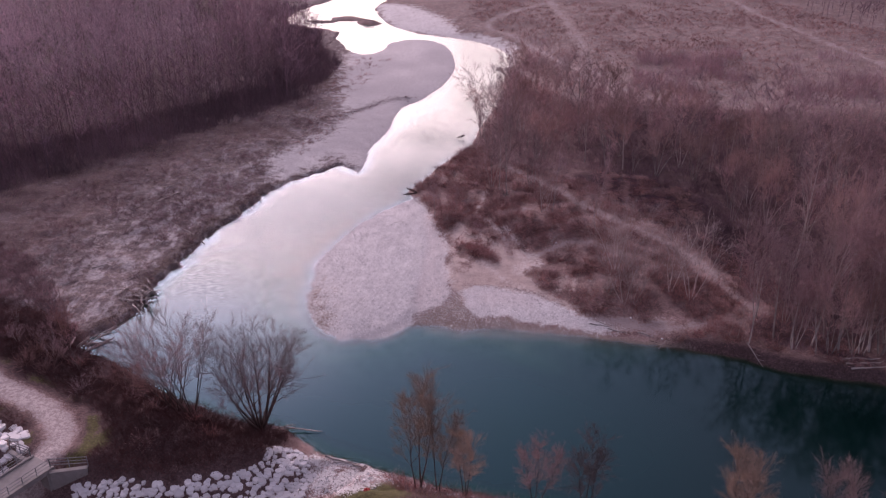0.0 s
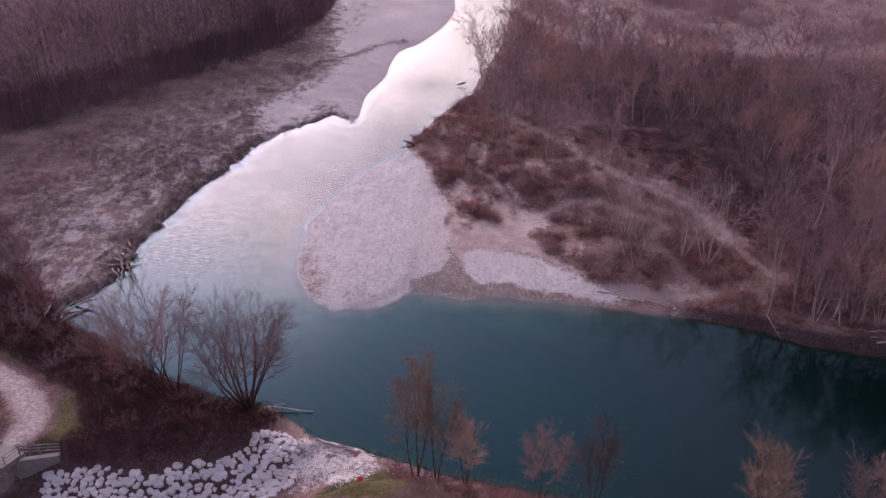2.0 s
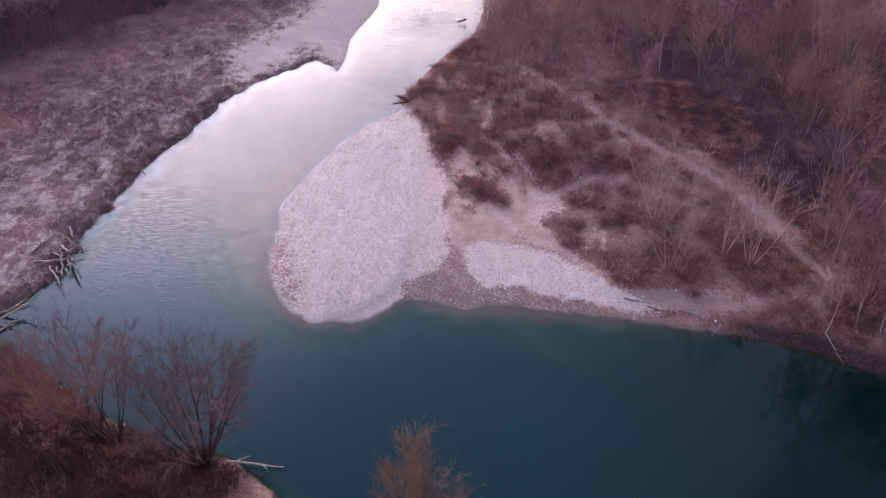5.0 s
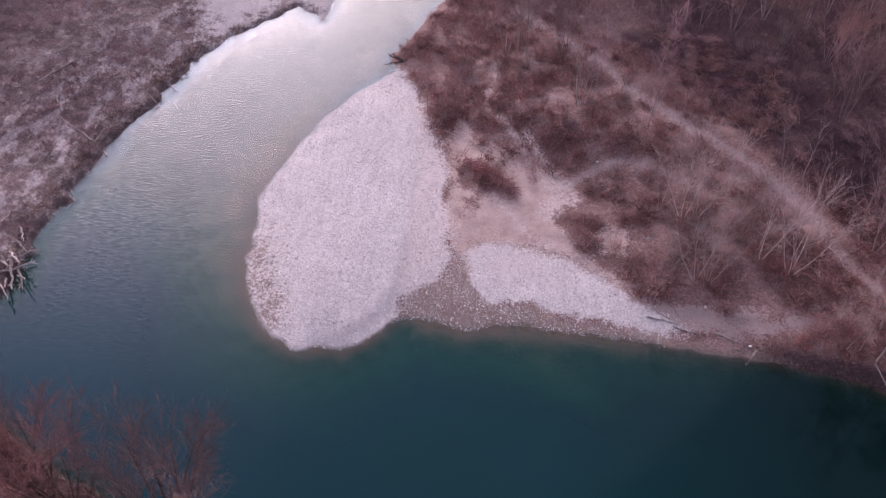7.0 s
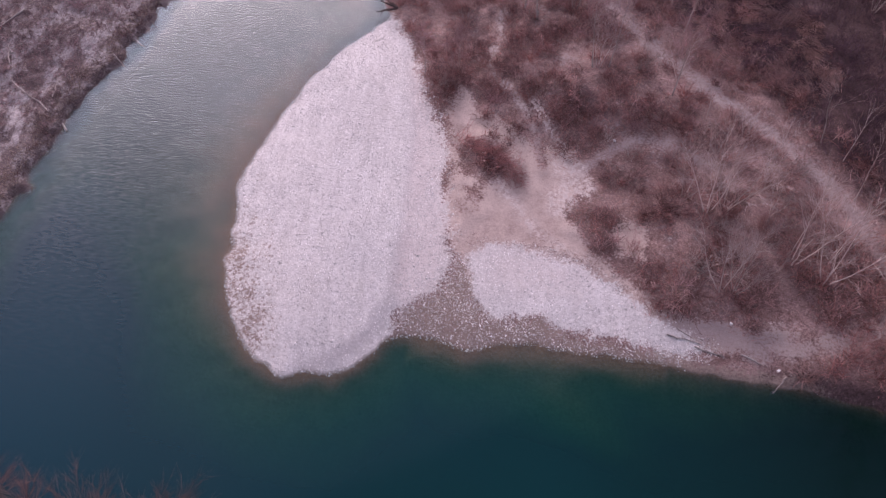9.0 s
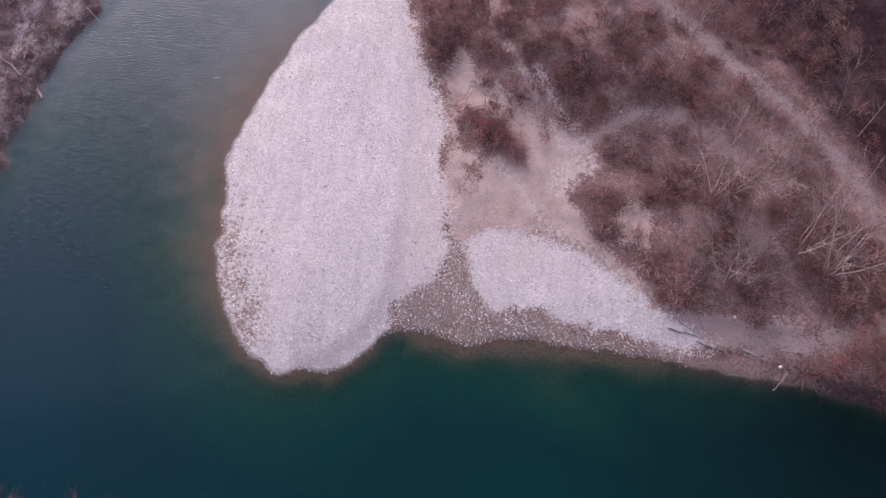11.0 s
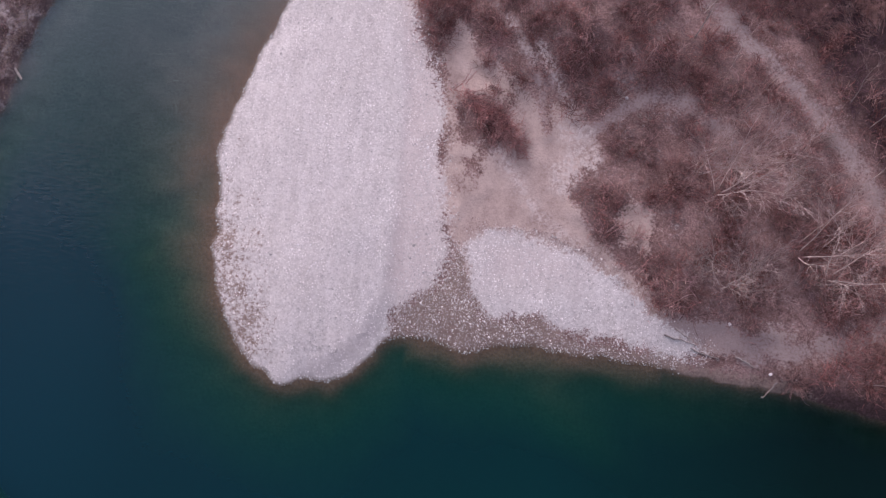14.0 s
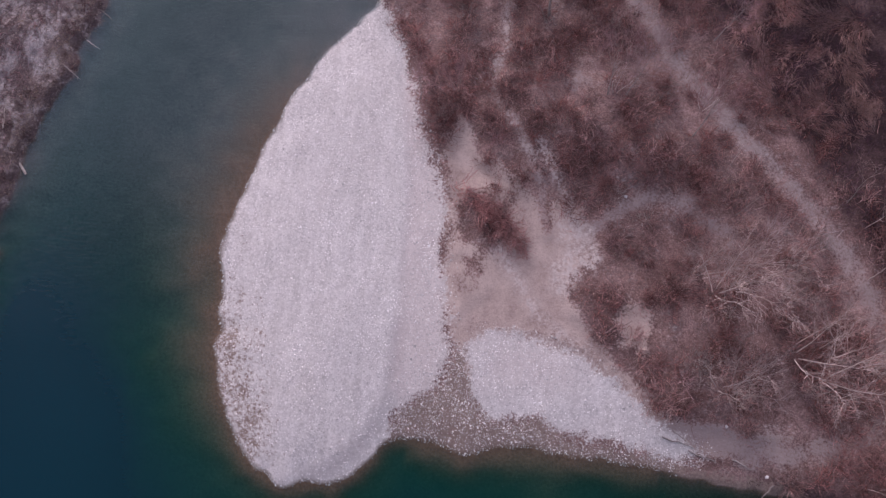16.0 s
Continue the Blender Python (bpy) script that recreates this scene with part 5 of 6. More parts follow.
def far_woods(name, places, tall, seed, label, mat, limbs=14, tips=130, thick=1.0, bark=None):
    """Woods too many to count: one mesh of slight trees."""
    rng = np.random.default_rng(seed)
    w, boles, (x, y) = Wood(), Wood(), places
    z = lie(x, y)
    for px, py, pz in zip(x, y, z):
        h = tall * rng.uniform(0.55, 1.15)
        base = np.array((px, py, pz - 0.2))
        top = np.array((rng.normal(0, 0.06) * h, rng.normal(0, 0.06) * h, h))
        s = rng.uniform(0.32, 0.97, limbs)
        turn, up = rng.uniform(0, 2 * math.pi, limbs), rng.uniform(0.45, 1.45, limbs)
        way = np.stack([np.cos(turn), np.sin(turn), up], 1) * (0.29 * h * (1.05 - 0.62 * s) * rng.uniform(0.7, 1.2, limbs))[:, None]
        start = base + top * s[:, None]
        k = rng.integers(0, limbs, tips)
        tip = start[k] + way[k] * np.sqrt(rng.uniform(0.1, 1.0, tips))[:, None]
        tw = way[k] * 0.25 + rng.normal(0, 0.42, (tips, 3)) + (0, 0, 0.25)
        boles.spikes(base[None], top[None], 0.0065 * h)
        w.spikes(np.vstack([start, tip]), np.vstack([way, tw]), np.r_[np.full(limbs, 0.024 * thick), np.full(tips, 0.019 * thick)])
    # boles given no bark take the shade-dark stem colour
    tagged(new("bare_boles", boles.mesh("bare_boles", bark or M_FOOT)), "slender boles of the bare woods", "woods", kind="stuff")
    return tagged(new(name, w.mesh(name, mat)), label, "woods", kind="stuff")


wx, wy = scatter(FOREST_RIGHT, 4.6, 6)
clear = np.array([np.hypot(taken[:, 0] - a, taken[:, 1] - b).min() for a, b in zip(wx, wy)]) > 2.6
clear &= line_distance(wx, wy, np.array([(13, 37), (21, 33), (30, 28), (37, 15), (42, 3), (46, -7), (60, -12)], float)) > 17
wx, wy = wx[clear], wy[clear]
pick = np.clip(rumple(wx, wy, 9.0, 61) * 0.7 + np.random.default_rng(62).normal(0, 0.45, len(wx)) + 0.45 * (wx < 22), -1, 1)
gap = rumple(wx, wy, 6.5, 63) > -0.55
for k, (lo, hi, mat, tall, words) in enumerate([(-2, -0.45, M_WOODS_DIM, 8.5, "dim bare woods of dark mauve twigs"), (-0.45, 0.35, M_WOODS, 9.5, "bare mixed woods of brown and russet twigs"), (0.35, 2, M_WOODS_TAN, 10.5, "bare woods with tan and reddish crowns")]):
    ok = (pick > lo) & (pick <= hi) & gap
    far_woods("bare_woods", (wx[ok], wy[ok]), tall, 7 + k, words, mat, bark=M_UNDER, tips=170)
wx, wy = scatter(FOREST_LEFT, 2.5, 8)
deep_in = line_distance(wx, wy, np.array(FOREST_LEFT[:11], float))
ok = (wx > -150) & (deep_in < 85) & (np.random.default_rng(2).uniform(size=len(wx)) < np.where(deep_in < 18, 1.0, 0.5))
# shade painted as colour: trees near the wood's edge mostly take the dim copy
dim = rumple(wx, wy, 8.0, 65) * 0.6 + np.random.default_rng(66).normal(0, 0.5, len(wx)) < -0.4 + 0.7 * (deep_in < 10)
# trees deep in the left woods take the haze-paled colour
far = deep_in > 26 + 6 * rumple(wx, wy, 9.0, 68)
far_woods("bare_woods", (wx[ok & far], wy[ok & far]), 12.5, 34, "far leafless woods, paled to mauve as by haze", M_WOODS_HAZE, limbs=12, tips=90, thick=1.4)
dim, ok = dim & ~far, ok & ~far
far_woods("bare_woods", (wx[ok & ~dim], wy[ok & ~dim]), 12.5, 3, "dense leafless riverside woods in mauve brown", M_WOODS_DARK, limbs=12, tips=85, thick=1.45)
far_woods("bare_woods", (wx[ok & dim], wy[ok & dim]), 10.5, 33, "dense leafless woods along the terrace, coloured dark as if shaded", M_WOODS_DIM, limbs=12, tips=85, thick=1.45)
wx, wy = scatter([(-66, 138), (-47, 135), (-47.5, 140), (-57, 145), (-66, 153)], 2.3, 12)
far_woods("bare_woods", (wx, wy), 8, 14, "thin dark trunks before the bright upper channel", M_WOODS_DARK, limbs=10, tips=70)
wx, wy = scatter([(94, 152), (112, 120), (150, 112), (200, 180), (190, 270), (60, 290), (62, 262), (84, 215)], 4.8, 9)
far_woods("bare_woods", (wx, wy), 11, 4, "distant dark line of bare woods behind the meadow", M_WOODS_DIM, limbs=8, tips=50, thick=2.2)


def brush(name, places, spikes, reach, radius, seed, mat, label, category, up=0.9, clump=0.35, lay=0.0):
    """Low growth nobody could count: clumps of thin stems."""
    rng = np.random.default_rng(seed)
    x, y = places
    z = lie(x, y)
    n = len(x) * spikes
    c = np.repeat(np.stack([x, y, z - 0.04], 1), spikes, 0)
    big = np.repeat(rng.uniform(0.55, 1.3, len(x)), spikes)
    turn, out = rng.uniform(0, 2 * math.pi, n), rng.uniform(0.1, 1.0, n)
    start = c + np.stack([rng.normal(0, clump, n), rng.normal(0, clump, n), np.zeros(n)], 1) * big[:, None]
    start[:, 2] = lie(start[:, 0], start[:, 1]) - 0.03
    way = np.stack([np.cos(turn) * out, np.sin(turn) * out, rng.uniform(0.35, 1.0, n) * up], 1) * (reach * big * rng.uniform(0.5, 1.15, n))[:, None]
    if lay:
        lean = np.repeat(2.2 * rumple(x, y, 2.6, seed) + 3.6, spikes) + rng.normal(0, 0.35, n)
        way = way * (0.35, 0.35, 0.8) + np.stack([np.cos(lean), np.sin(lean), 0 * lean], 1) * (lay * reach * big * rng.uniform(0.4, 1.0, n))[:, None]
    w = Wood()
    w.spikes(start, way, radius)
    return tagged(new(name, w.mesh(name, mat)), label, category, kind="stuff")


def canes(name, places, count, reach, radius, seed, mat, label, rise=0.75, clump=0.3):
    """Clumps of long arching stems that bow over and come down again."""
    rng = np.random.default_rng(seed)
    x, y = places
    n = len(x) * count
    big = np.repeat(rng.uniform(0.6, 1.25, len(x)), count)
    cx, cy = np.repeat(x, count) + rng.normal(0, clump, n) * big, np.repeat(y, count) + rng.normal(0, clump, n) * big
    turn = rng.uniform(0, 2 * math.pi, n)
    out = reach * big * rng.uniform(0.35, 1.1, n)
    bend = rng.normal(0, 0.5, n)
    top = rise * big * rng.uniform(0.5, 1.2, n)
    s = np.array([0.0, 0.4, 0.75, 1.0])
    way = turn[:, None] + bend[:, None] * s
    pts = np.stack([cx[:, None] + np.cos(way) * out[:, None] * s, cy[:, None] + np.sin(way) * out[:, None] * s, (lie(cx, cy) - 0.03)[:, None] + top[:, None] * (2.4 * s - 1.7 * s * s)], -1)
    r = radius * rng.uniform(0.6, 1.2, n)[:, None] * np.array([1.2, 1.0, 0.75, 0.25])
    side = np.stack([-np.sin(way), np.cos(way), 0 * way], -1) * r[..., None]
    up = np.array((0, 0, 1.0)) * r[..., None]
    v = np.stack([pts + side, pts - side, pts + 1.3 * up], 2).reshape(n, 12, 3)
    tri = np.array([t for k in range(3) for a, b in ((0, 1), (1, 2), (2, 0)) for t in ((3 * k + a, 3 * k + b, 3 * k + 3 + b), (3 * k + a, 3 * k + 3 + b, 3 * k + 3 + a))])
    me = raw_mesh(name, v.reshape(-1, 3), (np.arange(n)[:, None, None] * 12 + tri).reshape(-1, 3), smooth=False)
    me.materials.append(mat)
    return tagged(new(name, me), label, "undergrowth", kind="stuff")


def scrubby(x, y):
    return (lie(x, y, "d") > np.where(x > 26, 0.25, 0.9)) * (np.hypot((x - 0.6) / 2.3, (y - 4.6) / 4.0) > 1) * (1 - np.clip(np.maximum.reduce([lie(x, y, "track") * 1.7, lie(x, y, "sand") * 1.1, lie(x, y, "gravel") * 1.3, lie(x, y, "chalk") * 1.6, lie(x, y, "mud") * 1.4]), 0, 1)) * np.clip(0.45 + 0.8 * rumple(x, y, 2.6, 21) + 0.55 * rumple(x, y, 1.2, 22), 0, 1)


SCRUB_RIGHT = [(-9.5, 30), (-7, 25), (-5, 18.5), (-2, 13), (0, 5), (12, -1), (15, -5), (30, -9.2), (46, -13.4), (46, -6), (40, 2), (33, 14), (25, 26), (13, 37), (5, 42), (-1, 54), (-4, 46), (-9, 34)]
brush("brambles", thin(scatter(REEDS, 1.1, 51), lambda x, y: 0.5 * (lie(x, y, "track") < 0.3), 22), 22, 1.1, 0.018, 52, M_BRUSH, "dark bramble tangle between the drifts of reeds", "undergrowth")
brush("brambles", thin(scatter(SCRUB_RIGHT, 0.72, 11), scrubby, 1), 18, 0.95, 0.02, 12, M_BRUSH, "tangled low brambles with dark red stems", "undergrowth")
brush("dry_grass", thin(scatter(SCRUB_RIGHT, 0.5, 13), lambda x, y: scrubby(x, y) * 0.8, 2), 12, 0.45, 0.015, 14, M_STRAW, "tufts of dry straw-coloured grass among the brambles", "grass")
canes("bramble_canes", thin(scatter(SCRUB_RIGHT, 1.5, 111), lambda x, y: scrubby(x, y) * 1.1, 112), 36, 1.3, 0.018, 113, M_CANE, "long arching bramble canes in russet and grey")
canes("bramble_canes", thin(scatter(SCRUB_RIGHT, 1.5, 114), lambda x, y: scrubby(x, y) * 0.6, 115), 32, 1.2, 0.02, 116, M_CANE_DARK, "dark arching bramble canes in close clumps", rise=0.6)
brush("brambles", thin(scatter(SCRUB_RIGHT, 0.7, 101), lambda x, y: scrubby(x, y) * np.clip(-0.35 + 1.3 * rumple(x, y, 2.9, 55), 0, 1), 102), 20, 1.15, 0.018, 103, M_BRUSH_DARK, "dark purple bramble clumps in the scrub", "undergrowth")
PATH_SIDE = [(16, 36), (19.6, 28.8), (25.4, 20.4), (29.8, 13.8), (33.6, 7.4), (37, 2), (38, -4), (34, -6.4), (34, -9), (46, -12.6), (47, 0), (41, 16), (34, 31)]
brush("brambles", thin(scatter(PATH_SIDE, 0.65, 104), lambda x, y: (lie(x, y, "track") < 0.3) * np.clip(0.6 + 0.5 * rumple(x, y, 2.4, 56), 0, 1), 105), 20, 1.2, 0.019, 106, M_FOOT, "dark bramble tangle beyond the track", "undergrowth")
brush("saplings", thin(scatter(SCRUB_RIGHT, 1.5, 91), lambda x, y: scrubby(x, y) * 0.7, 92), 7, 1.9, 0.014, 93, M_TWIG_RED, "thin pale sapling stems standing above the brambles", "saplings", up=1.3, clump=0.3)
brush("bank_roots", thin(scatter([(23, -8.6), (31, -10.2), (37, -12.2), (47, -14), (47, -15.4), (37, -13.6), (31, -11.6), (23, -10.2)], 0.35, 94), lambda x, y: (np.abs(lie(x, y, "d") - 0.15) < 0.45) * 0.8, 95), 9, 0.6, 0.02, 96, M_BARK_DARK, "dark roots and stems hanging from the undercut bank", "roots", up=0.25, clump=0.25)
FOREST_FLOOR = [(-1, 52), (5, 40), (13, 38), (22, 37), (34, 31), (39, 17), (42, 3), (46, -7), (60, -13), (85, -15), (85, 66), (33, 78), (22, 72), (12, 85), (5, 99), (3, 80), (1, 64)]
DARK_GAP = [(16, 50), (19, 44), (24, 34), (34, 29), (39, 15), (42, 2), (46, -8), (90, -20), (90, 60), (60, 66), (35, 74), (20, 70)]
brush("forest_undergrowth", thin(scatter(FOREST_FLOOR, 1.25, 15), lambda x, y: 0.75 * ~inside(x, y, np.array(DARK_GAP, float)), 3), 18, 1.8, 0.02, 16, M_UNDER, "thick bare undergrowth beneath the poplars", "undergrowth", up=1.3, clump=0.6)
# gaps between the trees get stems as dark as the shade there
brush("forest_undergrowth", thin(scatter(DARK_GAP, 1.25, 17), lambda x, y: 0.75 + 0 * x, 4), 18, 1.7, 0.022, 18, M_FOOT, "undergrowth in the gaps of the woods, coloured dark as shade", "undergrowth", up=1.2, clump=0.6)
brush("reeds", thin(scatter(REEDS, 0.4, 17), lambda x, y: np.clip(0.25 + 0.9 * rumple(x, y, 1.5, 19) + 0.7 * rumple(x, y, 0.7, 20), 0, 1) * (lie(x, y, "track") < 0.3), 21), 26, 1.1, 0.03, 18, M_REED, "pale dry reeds bent over in drifts", "reeds", up=0.65, clump=0.24, lay=1.25)
LEFT_PLAIN = [(-39.4, -12), (-38.2, -3), (-37.2, 8), (-34.8, 20), (-32, 30.5), (-35, 42), (-32, 60), (-34, 76), (-42, 64), (-53, 49), (-66, 29), (-80, 2), (-62, -9)]
brush("dry_grass", thin(scatter(LEFT_PLAIN, 0.8, 19), lambda x, y: 0.55 + 0.45 * rumple(x, y, 6, 23), 4), 11, 0.5, 0.02, 20, M_STRAW, "matted pale dry grass on the river terrace", "grass", up=0.7)
brush("brambles", thin(scatter(LEFT_PLAIN, 0.85, 21), lambda x, y: np.clip(0.22 + 0.75 * rumple(x, y, 5, 25) + 0.7 * np.exp(-((x + 41) / 5) ** 2 - ((y - 22) / 10) ** 2), 0, 1), 5), 20, 0.85, 0.02, 22, M_UNDER, "patches of mauve brown brambles on the terrace", "undergrowth")
EDGE_LEFT = [(-41.5, -14), (-40, -3), (-39, 8), (-37, 18), (-33.5, 29), (-28, 37.5), (-27, 34), (-30, 27), (-33.6, 16), (-35.8, 5), (-36.2, -4), (-37, -12)]
brush("dry_grass", thin(scatter(EDGE_LEFT, 0.4, 61), lambda x, y: ((lie(x, y, "d") > 0.05) & (lie(x, y, "d") < 2.2)) * 0.8, 31), 12, 0.6, 0.018, 62, M_STRAW, "dry grass hanging over the edge of the cut bank", "grass", up=0.6)
brush("brambles", thin(scatter(EDGE_LEFT, 0.6, 63), lambda x, y: ((lie(x, y, "d") > 0.1) & (lie(x, y, "d") < 1.8)) * (0.5 + 0.5 * rumple(x, y, 3.0, 45)), 32), 18, 0.8, 0.016, 64, M_THICKET, "bramble stems along the edge of the cut bank", "undergrowth")
brush("brambles", thin(scatter(NEAR_SCRUB, 0.5, 23), lambda x, y: (lie(x, y, "d") > 0.05) * (lie(x, y, "track") < 0.25) * (lie(x, y, "green") < 0.6) * 1.0, 6), 26, 1.1, 0.014, 24, M_THICKET, "waist-high dark bramble thicket on the near bank", "undergrowth", up=1.0)
INNER_BEND = [(-47, -28.6), (-41.8, -30.4), (-38.7, -31.6), (-36.6, -33.4), (-38, -34.2), (-42, -33.6), (-48, -32)]
brush("brambles", thin(scatter(INNER_BEND, 0.5, 151), lambda x, y: (lie(x, y, "track") < 0.3) * 0.9, 152), 20, 0.8, 0.014, 153, M_THICKET, "low dark brambles inside the bend of the road", "undergrowth")
WEST_SCRUB = [(-40.6, -16), (-45.7, -9.8), (-54, -0.5), (-64, 5), (-84, 6), (-90, -8), (-52, -10), (-44, -13.4)]
brush("brambles", thin(scatter(WEST_SCRUB, 0.9, 131), lambda x, y: 0.9 + 0 * x, 132), 24, 1.5, 0.024, 133, M_UNDER, "tall brown bramble thicket beside the terrace", "undergrowth", up=1.0, clump=0.5)
SHORE_NEAR = [(-3.2, -34.4), (2.8, -35.4), (12, -36.5), (25, -38), (40, -41.4), (40, -43), (12, -39), (-2, -37)]
brush("brambles", thin(scatter(SHORE_NEAR, 0.55, 141), lambda x, y: np.clip(0.7 + 0.5 * rumple(x, y, 2.0, 59), 0, 1), 142), 22, 1.2, 0.014, 143, M_BRUSH, "rust-brown brambles along the near shore", "undergrowth", up=1.0)
EAST_BANK = [(-0.5, -36.4), (12, -37.4), (25, -39), (45, -43), (45, -48), (-2, -48)]
brush("dry_grass", thin(scatter(EAST_BANK, 0.6, 25), lambda x, y: 0.9 + 0 * x, 7), 14, 0.8, 0.012, 26, M_TWIG_GOLD, "rusty dry grass along the top of the near bank", "grass", up=1.1)
# shade at the foot of the woods put into this dim colour
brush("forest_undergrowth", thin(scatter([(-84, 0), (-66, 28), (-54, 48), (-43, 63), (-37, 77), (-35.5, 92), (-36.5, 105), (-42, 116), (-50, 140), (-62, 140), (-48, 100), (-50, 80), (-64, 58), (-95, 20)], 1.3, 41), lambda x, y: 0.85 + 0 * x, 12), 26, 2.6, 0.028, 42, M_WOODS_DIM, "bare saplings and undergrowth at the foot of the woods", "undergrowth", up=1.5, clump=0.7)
THICKET_FAR = [(28, 80), (48, 82), (56, 96), (60, 120), (34, 118), (31, 96)]
brush("far_thicket", thin(scatter(THICKET_FAR, 1.5, 121), lambda x, y: np.clip(0.35 + 0.8 * rumple(x, y, 7.0, 57), 0, 1) * (lie(x, y, "track") < 0.2), 122), 20, 2.2, 0.03, 123, M_WOODS, "hazy thicket of thin bare saplings beyond the woods", "undergrowth", up=1.7, clump=0.8)
brush("far_thicket", thin(scatter([(58, 78), (80, 78), (100, 96), (98, 130), (70, 118)], 1.8, 124), lambda x, y: np.clip(0.35 + 0.8 * rumple(x, y, 8.0, 58), 0, 1) * (lie(x, y, "track") < 0.2), 125), 18, 2.6, 0.034, 126, M_WOODS, "hazy thicket of thin bare saplings beside the far track", "undergrowth", up=1.8, clump=0.9)
MEADOW = [(6, 104), (22, 80), (33, 86), (100, 84), (120, 110), (80, 200), (-20, 210), (-6, 150), (5, 130)]
brush("meadow_scrub", thin(scatter(MEADOW, 1.75, 27), lambda x, y: (lie(x, y, "track") < 0.3) * (0.5 + 0.5 * rumple(x, y, 18, 27)), 8), 14, 1.2, 0.04, 28, M_BRUSH, "low brown scrub dotted over the far meadow", "undergrowth", clump=0.8)
brush("bar_scrub", thin(scatter([(-36, 44), (-30, 44), (-27, 60), (-29, 78), (-24, 110), (-34, 112), (-33, 92), (-34, 70)], 1.5, 29), lambda x, y: 0.5 + 0.5 * rumple(x, y, 5, 29), 9), 12, 0.8, 0.03, 30, M_BRUSH, "dark tufts scattered at the back of the gravel bar", "undergrowth", clump=0.5)


DRIFT_LINES = [[(17.5, -6.9), (20, -7.5), (23, -8.0), (26, -8.4)], [(16.8, -5.6), (19, -6.2), (21.4, -7.0), (24.4, -7.4), (27, -7.6)], [(-0.4, -0.4), (0.3, -1.0)], [(-0.2, -0.1), (1.8, 0.9), (5.3, 0.7), (8.0, 0.2), (10.2, -0.8), (13.7, -3.0), (17.0, -5.4)], [(16.2, -6.3), (18.5, -6.6), (20.5, -7.6)], [(-3.4, 17.6), (-2.2, 13.4), (-1.2, 8.2), (-0.7, 2.4)], [(-12.5, -31.6), (-9.0, -32.6), (-4.5, -33.9), (2.0, -35.6), (12, -36.8)]]
FAR_LINE = [(-31.6, 60.2), (-28.4, 65.8), (-24.8, 70.6), (-21.3, 76.8), (-16.8, 80.6)]
fx2, fy2 = scatter([(-34, 56), (-14, 80), (-15, 84), (-24, 80), (-34, 64)], 0.6, 78)
brush("drift_debris", thin((fx2, fy2), lambda x, y: np.exp(-(line_distance(x, y, smooth_line(FAR_LINE)) / 0.9) ** 2) * 0.8, 79), 12, 0.8, 0.035, 80, M_BRUSH_DARK, "dark line of flood debris across the upper gravel bar", "debris", up=0.4, clump=0.4)
dx, dy = scatter([(-14, -38), (24, -38), (29, -9), (29, -6), (24, 19), (-14, 19)], 0.3, 71)
near_line = np.minimum.reduce([line_distance(dx, dy, smooth_line(q)) for q in DRIFT_LINES])
brush("drift_debris", thin((dx, dy), lambda x, y: np.exp(-(near_line / 0.42) ** 2) * np.clip(0.4 + 0.9 * rumple(x, y, 1.6, 73), 0, 1), 72), 12, 0.4, 0.016, 74, M_BRUSH_DARK, "thin lines of dark flood debris and twigs", "debris", up=0.35, clump=0.2)
brush("weed_tufts", thin(scatter([(-5, 18), (-1.5, 12), (-0.2, 2), (3, 0), (11, -2), (16, -6), (3, -6), (-5, -4), (-6, 6)], 1.3, 75), lambda x, y: 0.22 + 0 * x, 76), 9, 0.26, 0.014, 77, M_BRUSH_DARK, "small dark weeds scattered over the gravel", "weeds", up=0.7, clump=0.08)


# ---- stones of the bars ----
def pebbles(name, places, size, seed, label):
    rng = np.random.default_rng(seed)
    x, y = places
    n = len(x)
    base = np.array([(1, 0, 0), (-0.45, 0.85, 0.05), (-0.5, -0.8, 0), (0.1, 0.1, 0.62), (0.25, -0.2, 0.5)])
    tri = np.array([(0, 1, 3), (1, 2, 3), (2, 4, 3), (0, 3, 4), (2, 0, 4)])
    a, s = rng.uniform(0, 2 * math.pi, n), size * rng.uniform(0.5, 1.0, n) ** 1.6 * np.where(rng.uniform(size=n) > 0.96, 1.7, 1.0)
    c, d = np.cos(a)[:, None], np.sin(a)[:, None]
    v = np.broadcast_to(base, (n, 5, 3)) * (1 + rng.normal(0, 0.15, (n, 5, 3)))
    v = np.stack([v[..., 0] * c - v[..., 1] * d, v[..., 0] * d + v[..., 1] * c, v[..., 2]], -1) * s[:, None, None]
    v += np.stack([x, y, lie(x, y) - 0.012], -1)[:, None]
    me = raw_mesh(name, v.reshape(-1, 3), (np.arange(n)[:, None, None] * 5 + tri).reshape(-1, 3), smooth=False)
    me.materials.append(M_PEBBLE)
    return tagged(new(name, me), label, "gravel", kind="stuff")


BAR_AREA = [(-20, -13), (-4, -13), (22, -10), (22, -5), (12, 0), (0, 2), (-1, 12), (-5, 22), (-9, 30), (-14, 26), (-20, 10)]
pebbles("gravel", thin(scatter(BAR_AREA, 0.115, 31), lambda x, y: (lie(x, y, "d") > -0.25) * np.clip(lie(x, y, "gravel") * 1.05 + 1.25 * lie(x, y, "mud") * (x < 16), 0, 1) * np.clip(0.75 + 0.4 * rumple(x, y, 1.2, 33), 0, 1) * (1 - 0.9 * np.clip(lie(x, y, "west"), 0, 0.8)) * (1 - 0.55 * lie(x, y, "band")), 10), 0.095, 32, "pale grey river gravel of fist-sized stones")
